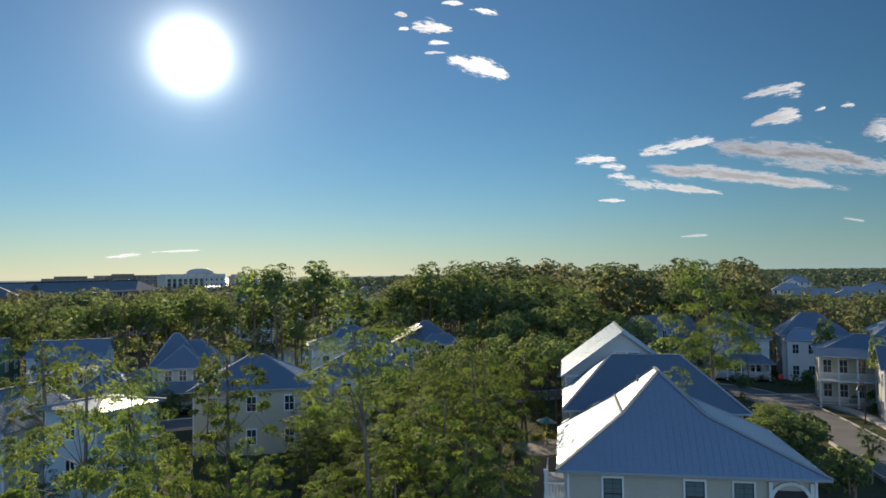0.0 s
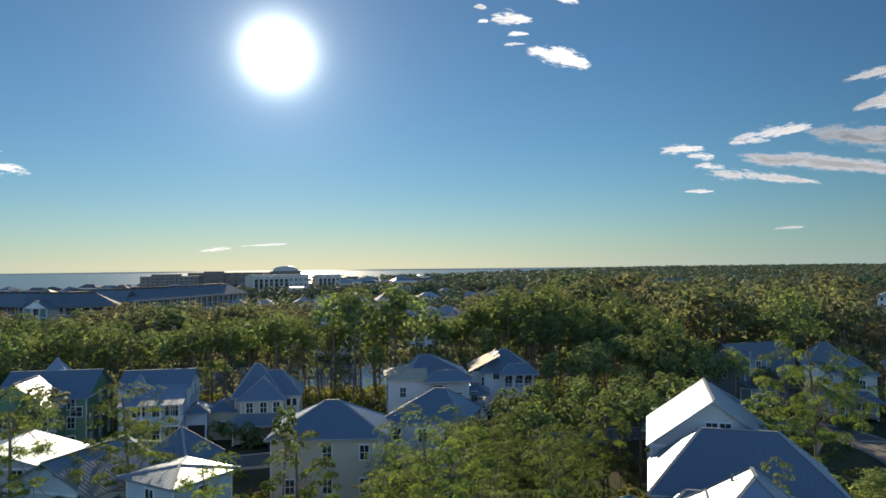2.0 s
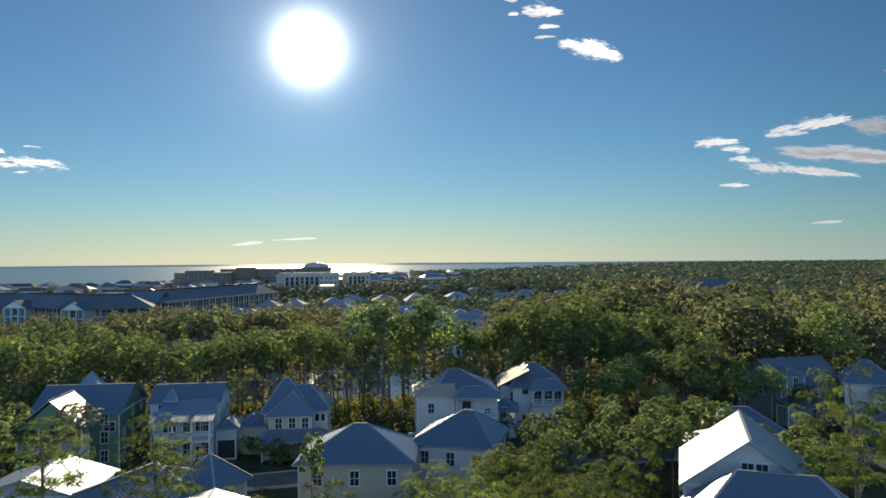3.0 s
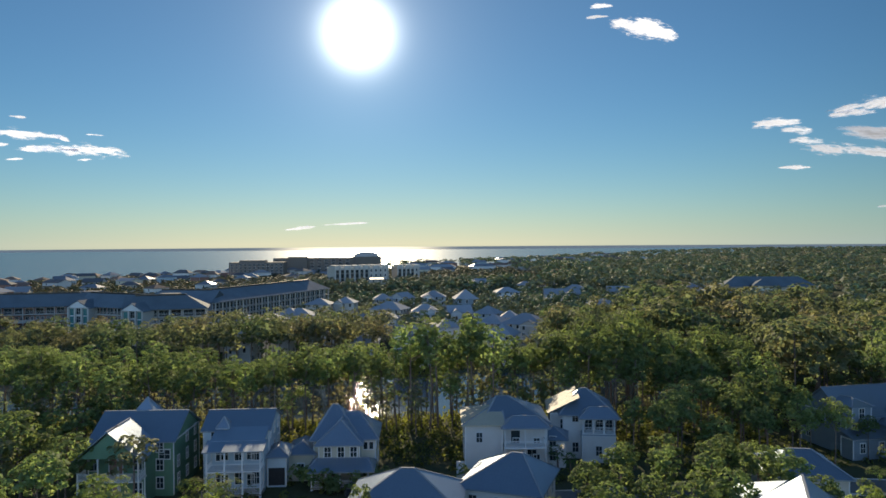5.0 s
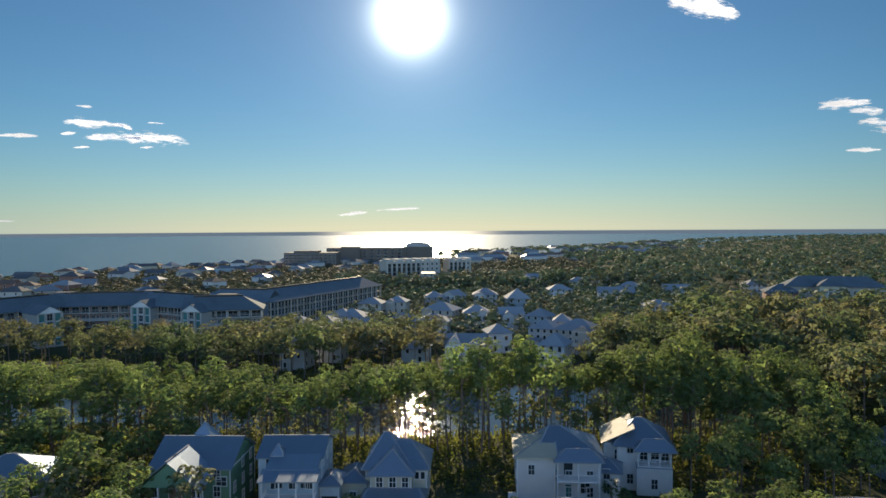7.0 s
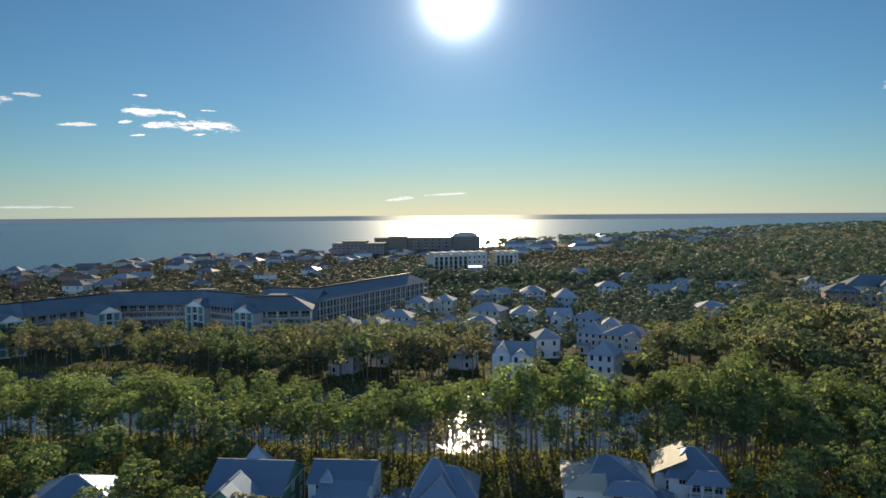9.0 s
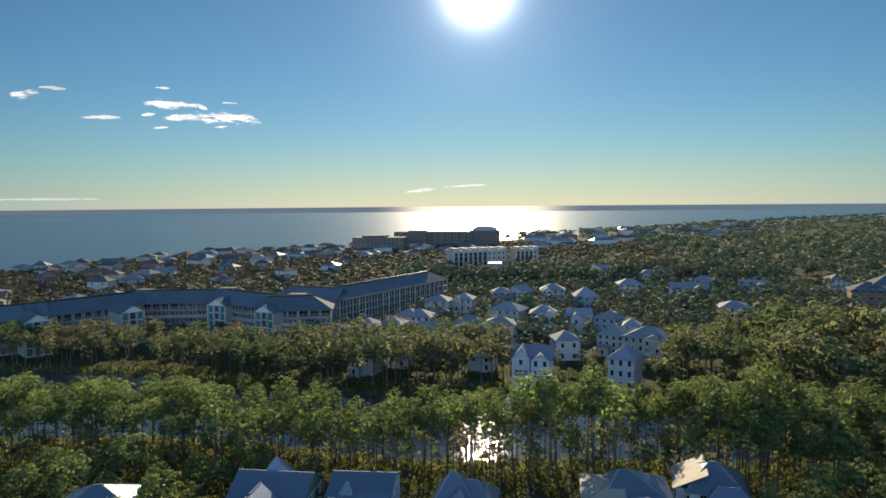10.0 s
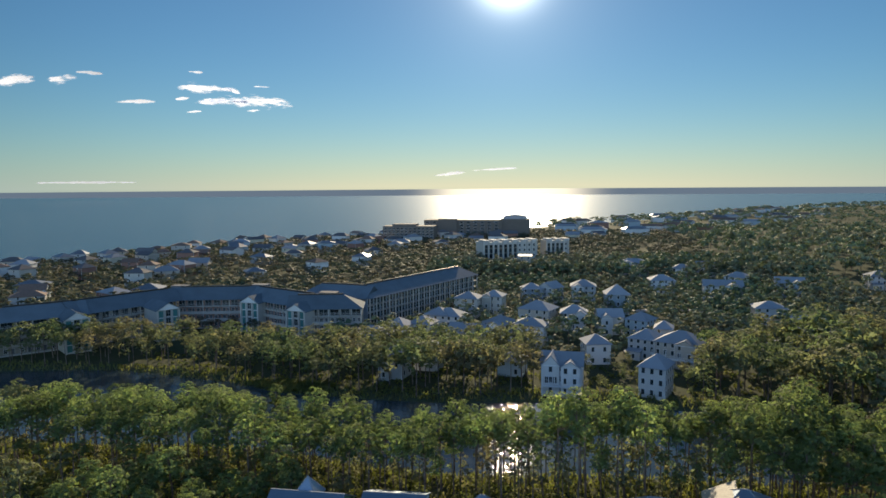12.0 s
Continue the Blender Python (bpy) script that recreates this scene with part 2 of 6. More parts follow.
def ground_material():
    m = bpy.data.materials.new("forest_floor")
    m.use_nodes = True
    nt = m.node_tree
    N, L = nt.nodes.new, nt.links.new
    b = nt.nodes["Principled BSDF"]
    tc = N("ShaderNodeTexCoord")
    big, mid, small = N("ShaderNodeTexNoise"), N("ShaderNodeTexNoise"), N("ShaderNodeTexNoise")
    for n, s in ((big, 0.012), (mid, 0.12), (small, 2.5)):
        n.inputs["Scale"].default_value, n.inputs["Detail"].default_value = s, 5
        L(tc.outputs["Object"], n.inputs["Vector"])
    r1 = N("ShaderNodeValToRGB")
    e = r1.color_ramp.elements
    e[0].position, e[0].color = 0.38, (0.06, 0.078, 0.036, 1)
    e[1].position, e[1].color = 0.62, (0.09, 0.09, 0.058, 1)
    L(mid.outputs["Fac"], r1.inputs[0])
    r2 = N("ShaderNodeValToRGB")
    e = r2.color_ramp.elements
    e[0].position, e[0].color = 0.4, (0.075, 0.095, 0.042, 1)
    e[1].position, e[1].color = 0.6, (0.1, 0.094, 0.062, 1)
    L(small.outputs["Fac"], r2.inputs[0])
    mx = N("ShaderNodeMix")
    mx.data_type = "RGBA"
    L(big.outputs["Fac"], mx.inputs["Factor"])
    L(r1.outputs[0], mx.inputs["A"])
    L(r2.outputs[0], mx.inputs["B"])
    # pale sand where the sheet falls to the sea
    sep = N("ShaderNodeSeparateXYZ")
    L(tc.outputs["Object"], sep.inputs[0])
    sand = N("ShaderNodeMapRange")
    sand.inputs["From Min"].default_value, sand.inputs["From Max"].default_value = -2.4, -3.4
    L(sep.outputs["Z"], sand.inputs["Value"])
    ms = N("ShaderNodeMix")
    ms.data_type = "RGBA"
    ms.inputs["B"].default_value = (0.62, 0.56, 0.46, 1)
    L(sand.outputs[0], ms.inputs["Factor"])
    L(mx.outputs["Result"], ms.inputs["A"])
    L(ms.outputs["Result"], b.inputs["Base Color"])
    b.inputs["Roughness"].default_value = 0.95
    b.inputs["Specular IOR Level"].default_value = 0.05
    bp = N("ShaderNodeBump")
    bp.inputs["Strength"].default_value, bp.inputs["Distance"].default_value = 0.3, 0.05
    L(small.outputs["Fac"], bp.inputs["Height"])
    L(bp.outputs[0], b.inputs["Normal"])
    return m


def water_material(name, color, rough, wave, strength, spec=0.5):
    m = bpy.data.materials.new(name)
    m.use_nodes = True
    nt = m.node_tree
    N, L = nt.nodes.new, nt.links.new
    b = nt.nodes["Principled BSDF"]
    b.inputs["Base Color"].default_value = (*color, 1)
    b.inputs["Roughness"].default_value = rough
    b.inputs["IOR"].default_value = 1.33
    b.inputs["Specular IOR Level"].default_value = spec
    tc = N("ShaderNodeTexCoord")
    n1, n2 = N("ShaderNodeTexNoise"), N("ShaderNodeTexNoise")
    for n, s in ((n1, wave), (n2, wave * 0.13)):
        n.inputs["Scale"].default_value, n.inputs["Detail"].default_value = s, 5
        L(tc.outputs["Object"], n.inputs["Vector"])
    ad = N("ShaderNodeMath")
    ad.operation = "ADD"
    L(n1.outputs["Fac"], ad.inputs[0])
    L(n2.outputs["Fac"], ad.inputs[1])
    bp = N("ShaderNodeBump")
    bp.inputs["Strength"].default_value, bp.inputs["Distance"].default_value = strength, 0.4
    L(ad.outputs[0], bp.inputs["Height"])
    L(bp.outputs[0], b.inputs["Normal"])
    return m


M["ground"] = ground_material()
M["sea"] = water_material("sea_water", (0.03, 0.07, 0.11), 0.26, 0.12, 0.6, 0.24)
M["lake"] = water_material("lake_water", (0.04, 0.06, 0.07), 0.04, 3.2, 0.07)

# ---- mesh tools ----
def part(name, bm, mat, parent=None, label="", smooth=False):
    me = bpy.data.meshes.new(name)
    bm.to_mesh(me)
    bm.free()
    me.materials.append(mat)
    if smooth:
        me.shade_smooth()
    ob = new(name, me)
    ob.parent = parent
    if label:
        ob["label"] = label
    return ob


def share(name, me, parent, m=None, label=""):
    """One more object on a mesh that is there already."""
    ob = new(name, me)
    ob.parent = parent
    if m is not None:
        ob.matrix_basis = m
    if label:
        ob["label"] = label
    return ob


def tri_mesh(name, V, F, mat, smooth=False, normals=None):
    me = bpy.data.meshes.new(name)
    V, F = np.asarray(V, np.float32), np.asarray(F, np.int32)
    me.vertices.add(len(V))
    me.vertices.foreach_set("co", V.ravel())
    me.loops.add(3 * len(F))
    me.loops.foreach_set("vertex_index", F.ravel())
    me.polygons.add(len(F))
    me.polygons.foreach_set("loop_start", np.arange(len(F), dtype=np.int32) * 3)
    me.update(calc_edges=True)
    me.validate()
    me.materials.append(mat)
    if smooth or normals is not None:
        me.shade_smooth()
    if normals is not None:
        me.normals_split_custom_set_from_vertices(np.asarray(normals, np.float32))
    return me


def join(chunks):
    """Joins chunks of points, triangles and, where there are any, normals."""
    V, F, n = [], [], 0
    for c in chunks:
        V.append(c[0])
        F.append(c[1] + n)
        n += len(c[0])
    out = (np.concatenate(V), np.concatenate(F))
    return out + (np.concatenate([c[2] for c in chunks]),) if len(chunks[0]) > 2 else out


def box(bm, x0, x1, y0, y1, z0, z1):
    vs = [bm.verts.new((x, y, z)) for z in (z0, z1) for x, y in ((x0, y0), (x1, y0), (x1, y1), (x0, y1))]
    for f in ((3, 2, 1, 0), (4, 5, 6, 7), (0, 1, 5, 4), (1, 2, 6, 5), (2, 3, 7, 6), (3, 0, 4, 7)):
        bm.faces.new([vs[i] for i in f])


def beam(bm, a, b, w, h):
    """A bar from a to b, w wide and h high."""
    a, b = Vector(a), Vector(b)
    d = (b - a).normalized()
    s = d.cross(Vector((0, 0, 1)))
    s = s.normalized() if s.length > 1e-4 else Vector((1, 0, 0))
    u = s.cross(d).normalized()
    vs = [bm.verts.new(p + s * i * w / 2 + u * j * h / 2) for p in (a, b) for i, j in ((-1, -1), (1, -1), (1, 1), (-1, 1))]
    for f in ((3, 2, 1, 0), (4, 5, 6, 7), (0, 1, 5, 4), (1, 2, 6, 5), (2, 3, 7, 6), (3, 0, 4, 7)):
        bm.faces.new([vs[i] for i in f])


def slab(bm, poly, t):
    """A sheet of thickness t under the polygon."""
    top = [bm.verts.new(p) for p in poly]
    low = [bm.verts.new(Vector(p) - Vector((0, 0, t))) for p in poly]
    bm.faces.new(top)
    bm.faces.new(low[::-1])
    for i in range(len(poly)):
        j = (i + 1) % len(poly)
        bm.faces.new((top[j], top[i], low[i], low[j]))


def tube(points, radii, sides=6):
    P, V = np.asarray(points, float), []
    for i, p in enumerate(P):
        d = P[min(i + 1, len(P) - 1)] - P[max(i - 1, 0)]
        d /= np.linalg.norm(d) + 1e-9
        s = np.cross(d, (0.3, 0.9, 0.1))
        s /= np.linalg.norm(s) + 1e-9
        u = np.cross(d, s)
        a = np.linspace(0, 2 * np.pi, sides, endpoint=False)
        V.append(p + radii[i] * (np.cos(a)[:, None] * s + np.sin(a)[:, None] * u))
    F = []
    for i in range(len(P) - 1):
        for j in range(sides):
            k = (j + 1) % sides
            a, b, c, e = i * sides + j, i * sides + k, (i + 1) * sides + k, (i + 1) * sides + j
            F += [(a, b, c), (a, c, e)]
    return np.concatenate(V), np.array(F)


# ---- roofs ----
def roof_planes(kind, x0, x1, y0, y1, ze, rise, ridge=None, inner=None, ridge_y=None):
    """The sloping faces of a roof over a rectangle. h: hip, g: gable, s: single slope; ridge: (x0, x1) or (y0, y1) of the ridge."""
    xm, ym, zt = (x0 + x1) / 2, (y0 + y1) / 2, ze + rise
    A, B, C, D = (x0, y0, ze), (x1, y0, ze), (x1, y1, ze), (x0, y1, ze)
    if kind == "hx":
        h = min((y1 - y0) / 2, (x1 - x0) / 2 - 0.01)
        p, q = ridge or (x0 + h, x1 - h)
        ym = ym if ridge_y is None else ridge_y
        P, Q = (p, ym, zt), (q, ym, zt)
        return [[A, B, Q, P], [C, D, P, Q], [D, A, P], [B, C, Q]]
    if kind == "hy":
        h = min((x1 - x0) / 2, (y1 - y0) / 2 - 0.01)
        p, q = ridge or (y0 + h, y1 - h)
        P, Q = (xm, p, zt), (xm, q, zt)
        return [[B, C, Q, P], [D, A, P, Q], [A, B, P], [C, D, Q]]
    if kind == "gx":
        P, Q = (x0, ym, zt), (x1, ym, zt)
        return [[A, B, Q, P], [C, D, P, Q]]
    if kind == "gy":
        P, Q = (xm, y0, zt), (xm, y1, zt)
        return [[B, C, Q, P], [D, A, P, Q]]
    if kind == "sS":
        return [[A, B, (x1, y1, zt), (x0, y1, zt)]]
    if kind == "sN":
        return [[C, D, (x0, y0, zt), (x1, y0, zt)]]
    if kind == "sW":
        return [[D, A, (x1, y0, zt), (x1, y1, zt)]]
    if kind == "sE":
        return [[B, C, (x0, y1, zt), (x0, y0, zt)]]
    if kind == "p2":
        # the front is one plane, the sides break to a gentler slope
        a0, a1, b1, zb = inner
        p, q = ridge
        b0 = y0 + (zb - ze) / (zt - ze) * (p - y0)
        E, F_, G, H = (a0, b0, zb), (a1, b0, zb), (a1, b1, zb), (a0, b1, zb)
        P, Q = ((a0 + a1) / 2, p, zt), ((a0 + a1) / 2, q, zt)
        return [[A, B, F_, P, E], [B, C, G, F_], [C, D, H, G], [D, A, E, H], [F_, G, Q, P], [G, H, Q], [H, E, P, Q]]
    return [[A, B, C, D]]


def add_roof(parent, planes, mat, seam=0.0, thick=0.16):
    """One roof shell: the slopes meet along shared edges, with fascia and underside."""
    bm = bmesh.new()
    top, low, used = {}, {}, {}

    def vert(store, p, dz):
        key = tuple(round(v, 3) for v in p)
        if key not in store:
            store[key] = bm.verts.new((p[0], p[1], p[2] - dz))
        return store[key]

    for p in planes:
        n = len(p)
        bm.faces.new([vert(top, q, 0) for q in p])
        bm.faces.new([vert(low, q, thick) for q in p][::-1])
        for i in range(n):
            key = frozenset((tuple(round(v, 3) for v in p[i]), tuple(round(v, 3) for v in p[(i + 1) % n])))
            used.setdefault(key, []).append((p[i], p[(i + 1) % n]))
    for pairs in used.values():
        if len(pairs) == 1:
            a, b = pairs[0]
            bm.faces.new((vert(top, b, 0), vert(top, a, 0), vert(low, a, thick), vert(low, b, thick)))
    roof = part("roof", bm, mat, parent)
    if seam:
        for pairs in used.values():
            a, b = Vector(pairs[0][0]), Vector(pairs[0][1])
            if len(pairs) > 1 and (a - b).length > 0.2:
                bm = bmesh.new()
                beam(bm, a + Vector((0, 0, 0.03)), b + Vector((0, 0, 0.03)), 0.24, 0.07)
                part("ridge_cap", bm, M["metal_matt"], roof)
    if seam:
        bm = bmesh.new()
        for p in planes:
            pts = [Vector(q) for q in p]
            n = (pts[1] - pts[0]).cross(pts[2] - pts[0])
            if n.length < 1e-4:
                continue
            n.normalize()
            if n.z < 0:
                n = -n
            across = n.cross(Vector((0, 0, 1)))
            if across.length < 1e-3:
                continue
            across.normalize()
            up = across.cross(n).normalized()
            s = [(q - pts[0]).dot(across) for q in pts]
            t = [(q - pts[0]).dot(up) for q in pts]
            k = math.ceil(min(s) / seam) * seam
            while k < max(s):
                hits = []
                for i in range(len(pts)):
                    j = (i + 1) % len(pts)
                    if (s[i] - k) * (s[j] - k) < 0:
                        f = (k - s[i]) / (s[j] - s[i])
                        hits.append(t[i] + f * (t[j] - t[i]))
                if len(hits) >= 2 and max(hits) - min(hits) > 0.3:
                    o = pts[0] + across * k + n * 0.012
                    beam(bm, o + up * (min(hits) + 0.02), o + up * (max(hits) - 0.05), 0.022, 0.016)
                k += seam
        part("standing_seams", bm, mat, roof)
    return roof


# ---- windows, doors, porches ----
def window_meshes(w, h, bars):
    """A frame with its bars in one piece, and the pane behind it."""
    sash, bars = bars == "sash", bars is True
    t, e = 0.11, 0.025
    xs = [-w / 2 - t, -w / 2] + ([-e, e] if bars else []) + [w / 2, w / 2 + t]
    zs = [-t, 0] + ([h / 2 - e, h / 2 + e] if bars else []) + [h, h + t * 1.3]
    bm = bmesh.new()
    nx, nz = len(xs), len(zs)
    front = [[bm.verts.new((x, -0.07, z)) for x in xs] for z in zs]
    back = [[bm.verts.new((x, 0.0, z)) for x in xs] for z in zs]
    full = lambda i, j: 0 <= i < nx - 1 and 0 <= j < nz - 1 and (i % 2 == 0 or j % 2 == 0)
    for i in range(nx - 1):
        for j in range(nz - 1):
            if not full(i, j):
                continue
            bm.faces.new((front[j][i], front[j][i + 1], front[j + 1][i + 1], front[j + 1][i]))
            for (di, dj), (p, q) in (((-1, 0), ((j + 1, i), (j, i))), ((1, 0), ((j, i + 1), (j + 1, i + 1))), ((0, -1), ((j, i), (j, i + 1))), ((0, 1), ((j + 1, i + 1), (j + 1, i)))):
                if not full(i + di, j + dj):
                    bm.faces.new((front[q[0]][q[1]], front[p[0]][p[1]], back[p[0]][p[1]], back[q[0]][q[1]]))
    for v in [v for v in bm.verts if not v.link_faces]:
        bm.verts.remove(v)
    fr = bpy.data.meshes.new("window")
    bm.to_mesh(fr)
    bm.free()
    fr.materials.append(M["trim"])
    bm = bmesh.new()
    box(bm, -w / 2, w / 2, -0.02, 0.0, 0, h)
    if sash:
        SASH[(w, h)] = sash_mesh(w, h)
    gl = bpy.data.meshes.new("pane")
    bm.to_mesh(gl)
    bm.free()
    gl.materials.append(M["glass_sky_tone" if sash else "glass"])
    return fr, gl


WINDOWS, SASH = {}, {}


def sash_mesh(w, h):
    """Two black sashes, each with two by three lights."""
    bm = bmesh.new()
    for z0, z1, y in ((0, h / 2 + 0.02, -0.045), (h / 2 - 0.02, h, -0.03)):
        for x in (-w / 2 + 0.03, w / 2 - 0.03):
            box(bm, x - 0.03, x + 0.03, y, -0.021, z0, z1)
        box(bm, -0.012, 0.012, y + 0.01, -0.021, z0, z1)
        for z in (z0 + 0.03, z1 - 0.03):
            box(bm, -w / 2 + 0.06, w / 2 - 0.06, y, -0.021, z - 0.03, z + 0.03)
        for k in (1, 2):
            z = z0 + (z1 - z0) * k / 3
            box(bm, -w / 2 + 0.06, w / 2 - 0.06, y + 0.01, -0.021, z - 0.01, z + 0.01)
    me = bpy.data.meshes.new("sash")
    bm.to_mesh(me)
    bm.free()
    me.materials.append(M["paint_dark"])
    return me



def window(parent, x, y, z, face, w=0.95, h=1.55, bars=True):
    key = (w, h, bars)
    if key not in WINDOWS:
        WINDOWS[key] = window_meshes(*key)
    fr, gl = WINDOWS[key]
    if bars == "sash":
        bars = False
    m = pose(x, y, z, 0, 0, {"S": 0, "E": 90, "N": 180, "W": -90}[face])
    ob = share("window", fr, parent, m)
    share("pane", gl, ob)
    if (w, h) in SASH:
        share("sash", SASH[(w, h)], ob, label="black window sash with glazing bars")
    return ob


def face_windows(parent, rng, x0, x1, y0, y1, z0, z1, faces, gap=3.0, keep=0.85, w=0.95, bars=True):
    floors = max(1, round((z1 - z0) / 3.0))
    for face in faces:
        length = x1 - x0 if face in "SN" else y1 - y0
        n = max(1, int((length - 0.6) / gap))
        for i in range(floors):
            z = z0 + 0.95 + i * (z1 - z0) / floors
            for k in range(n):
                if rng.random() > keep:
                    continue
                u = -length / 2 + (k + 0.5) * length / n
                xm, ym = (x0 + x1) / 2, (y0 + y1) / 2
                px, py = {"S": (xm + u, y0), "N": (xm + u, y1), "E": (x1, ym + u), "W": (x0, ym + u)}[face]
                window(parent, px, py, z, face, w, 1.55, bars)


def door(parent, x, y, z, face, mat, w=0.95, h=2.05):
    bm = bmesh.new()
    box(bm, -w / 2, w / 2, -0.05, 0, 0, h)
    for a, b in ((0.15, 0.9), (1.05, 1.85)):
        box(bm, -w / 2 + 0.14, w / 2 - 0.14, -0.065, -0.04, a, b)
    ob = part("door", bm, mat, parent)
    ob.matrix_basis = pose(x, y, z, 0, 0, {"S": 0, "E": 90, "N": 180, "W": -90}[face])
    bm = bmesh.new()
    for s in (-1, 1):
        box(bm, min(s * w / 2, s * (w / 2 + 0.1)), max(s * w / 2, s * (w / 2 + 0.1)), -0.07, 0, 0, h + 0.1)
    box(bm, -w / 2, w / 2, -0.07, 0, h, h + 0.12)
    part("door_frame", bm, M["trim"], ob)
    return ob


POST = {}


def porch(parent, x0, x1, y0, y1, floors, top, posts=4, rail=True, side_rails=True):
    """Open gallery towards -y with posts, decks and railings."""
    key = round(top, 2)
    if key not in POST:
        bm = bmesh.new()
        box(bm, -0.1, 0.1, -0.1, 0.1, 0, top)
        box(bm, -0.15, 0.15, -0.15, 0.15, 0, 0.3)
        box(bm, -0.14, 0.14, -0.14, 0.14, top - 0.2, top)
        me = bpy.data.meshes.new("post")
        bm.to_mesh(me)
        bm.free()
        me.materials.append(M["trim"])
        POST[key] = me
    for i in range(posts):
        x = x0 + 0.15 + (x1 - x0 - 0.3) * i / max(1, posts - 1)
        share("post", POST[key], parent, pose(x, y0 + 0.15, 0))
    for z in floors:
        bm = bmesh.new()
        box(bm, x0, x1, y0, y1, z - 0.22, z)
        part("porch_floor", bm, M["trim"] if z > 1.5 else M["deck"], parent)
        if rail:
            bm = bmesh.new()
            box(bm, x0, x1, y0 + 0.1, y0 + 0.18, z + 0.92, z + 1.0)
            box(bm, x0, x1, y0 + 0.11, y0 + 0.17, z + 0.1, z + 0.16)
            n = int((x1 - x0) / 0.17)
            for i in range(n):
                x = x0 + (i + 0.5) * (x1 - x0) / n
                box(bm, x - 0.02, x + 0.02, y0 + 0.12, y0 + 0.16, z + 0.16, z + 0.92)
            if side_rails:
                for xs in (x0 + 0.1, x1 - 0.18):
                    box(bm, xs, xs + 0.08, y0 + 0.2, y1, z + 0.92, z + 1.0)
                    n = int((y1 - y0) / 0.17)
                    for i in range(n):
                        y = y0 + 0.2 + (i + 0.5) * (y1 - y0 - 0.2) / n
                        box(bm, xs + 0.02, xs + 0.06, y - 0.02, y + 0.02, z, z + 0.92)
            part("railing", bm, M["trim"], parent, "white balustrade")


def house(name, label, x, y, rz, blocks, wall, roof="metal", seam=0.0, seed=1, category="house", group="", windows=True, z=0.0):
    """blocks: x0, x1, y0, y1, z0, eave, roof kind, rise, overhang, window faces."""
    rng = random.Random(seed)
    base = tagged(new(name), label, category, group)
    base.matrix_world = pose(x, y, z, 0, 0, rz)
    HOUSES.append((x, y, max(max(abs(b[0]), abs(b[1]), abs(b[2]), abs(b[3])) for b in blocks) + 0.8))
    for b in blocks:
        x0, x1, y0, y1, z0, ze, kind, rise, over, faces = b[:10]
        extra = b[10] if len(b) > 10 else {}
        bm = bmesh.new()
        box(bm, x0, x1, y0, y1, z0 - 0.2, ze - 0.05)
        k = rise * (over / max(0.1, (y1 - y0) / 2 + over) if kind == "gx" else over / max(0.1, (x1 - x0) / 2 + over) if kind == "gy" else 0)
        if kind == "gy":
            xm = (x0 + x1) / 2
            for yy in (y0, y1 - 0.2):
                slab_pts = [(x0, yy, ze - 0.05), (x1, yy, ze - 0.05), (xm, yy, ze + rise - 0.17)]
                a = [bm.verts.new(p) for p in slab_pts]
                c = [bm.verts.new((p[0], p[1] + 0.2, p[2])) for p in slab_pts]
                bm.faces.new(a)
                bm.faces.new(c[::-1])
                for i in range(3):
                    bm.faces.new((a[i], c[i], c[(i + 1) % 3], a[(i + 1) % 3]))
        if kind == "gx":
            ym = (y0 + y1) / 2
            for xx in (x0, x1 - 0.2):
                slab_pts = [(xx, y0, ze - 0.05), (xx, y1, ze - 0.05), (xx, ym, ze + rise - 0.17)]
                a = [bm.verts.new(p) for p in slab_pts]
                c = [bm.verts.new((p[0] + 0.2, p[1], p[2])) for p in slab_pts]
                bm.faces.new(a)
                bm.faces.new(c[::-1])
                for i in range(3):
                    bm.faces.new((a[i], c[i], c[(i + 1) % 3], a[(i + 1) % 3]))
        wall_ob = part("wall", bm, M[extra.get("wall", wall)], base)
        # white corner boards
        bm = bmesh.new()
        for cx, cy in ((x0, y0), (x1, y0), (x0, y1), (x1, y1)):
            box(bm, cx - 0.07, cx + 0.07, cy - 0.07, cy + 0.07, z0, ze - 0.1)
        box(bm, x0 - 0.05, x1 + 0.05, y0 - 0.05, y1 + 0.05, ze - 0.32, ze - 0.1)
        part("corner_trim", bm, M["trim"], wall_ob)
        ze_o = ze - (rise * over / max(0.3, ((y1 - y0) if kind in ("hx", "gx") else (x1 - x0)) / 2)) * 0.6 if kind[0] in "hg" else ze
        pl = roof_planes(kind, x0 - over, x1 + over, y0 - over, y1 + over, ze_o, rise + (ze - ze_o), extra.get("ridge"), extra.get("inner"), extra.get("ridge_y"))
        add_roof(base, pl, M[extra.get("roof", roof)], extra.get("seam", seam))
        if windows and faces:
            face_windows(base, rng, x0, x1, y0, y1, z0, ze, faces, extra.get("gap", 3.0), extra.get("keep", 0.85), 0.95, y < 200)
    return base


HOUSES = []

# ---- land, sea, lake, roads ----
COAST = [(-500, -900), (-490, 0), (-470, 300), (-455, 490), (-442, 560), (-378, 722), (-220, 870), (-13, 1153), (153, 1360), (367, 1640), (695, 1960), (1500, 2700), (2600, 3500), (4900, 4900)]


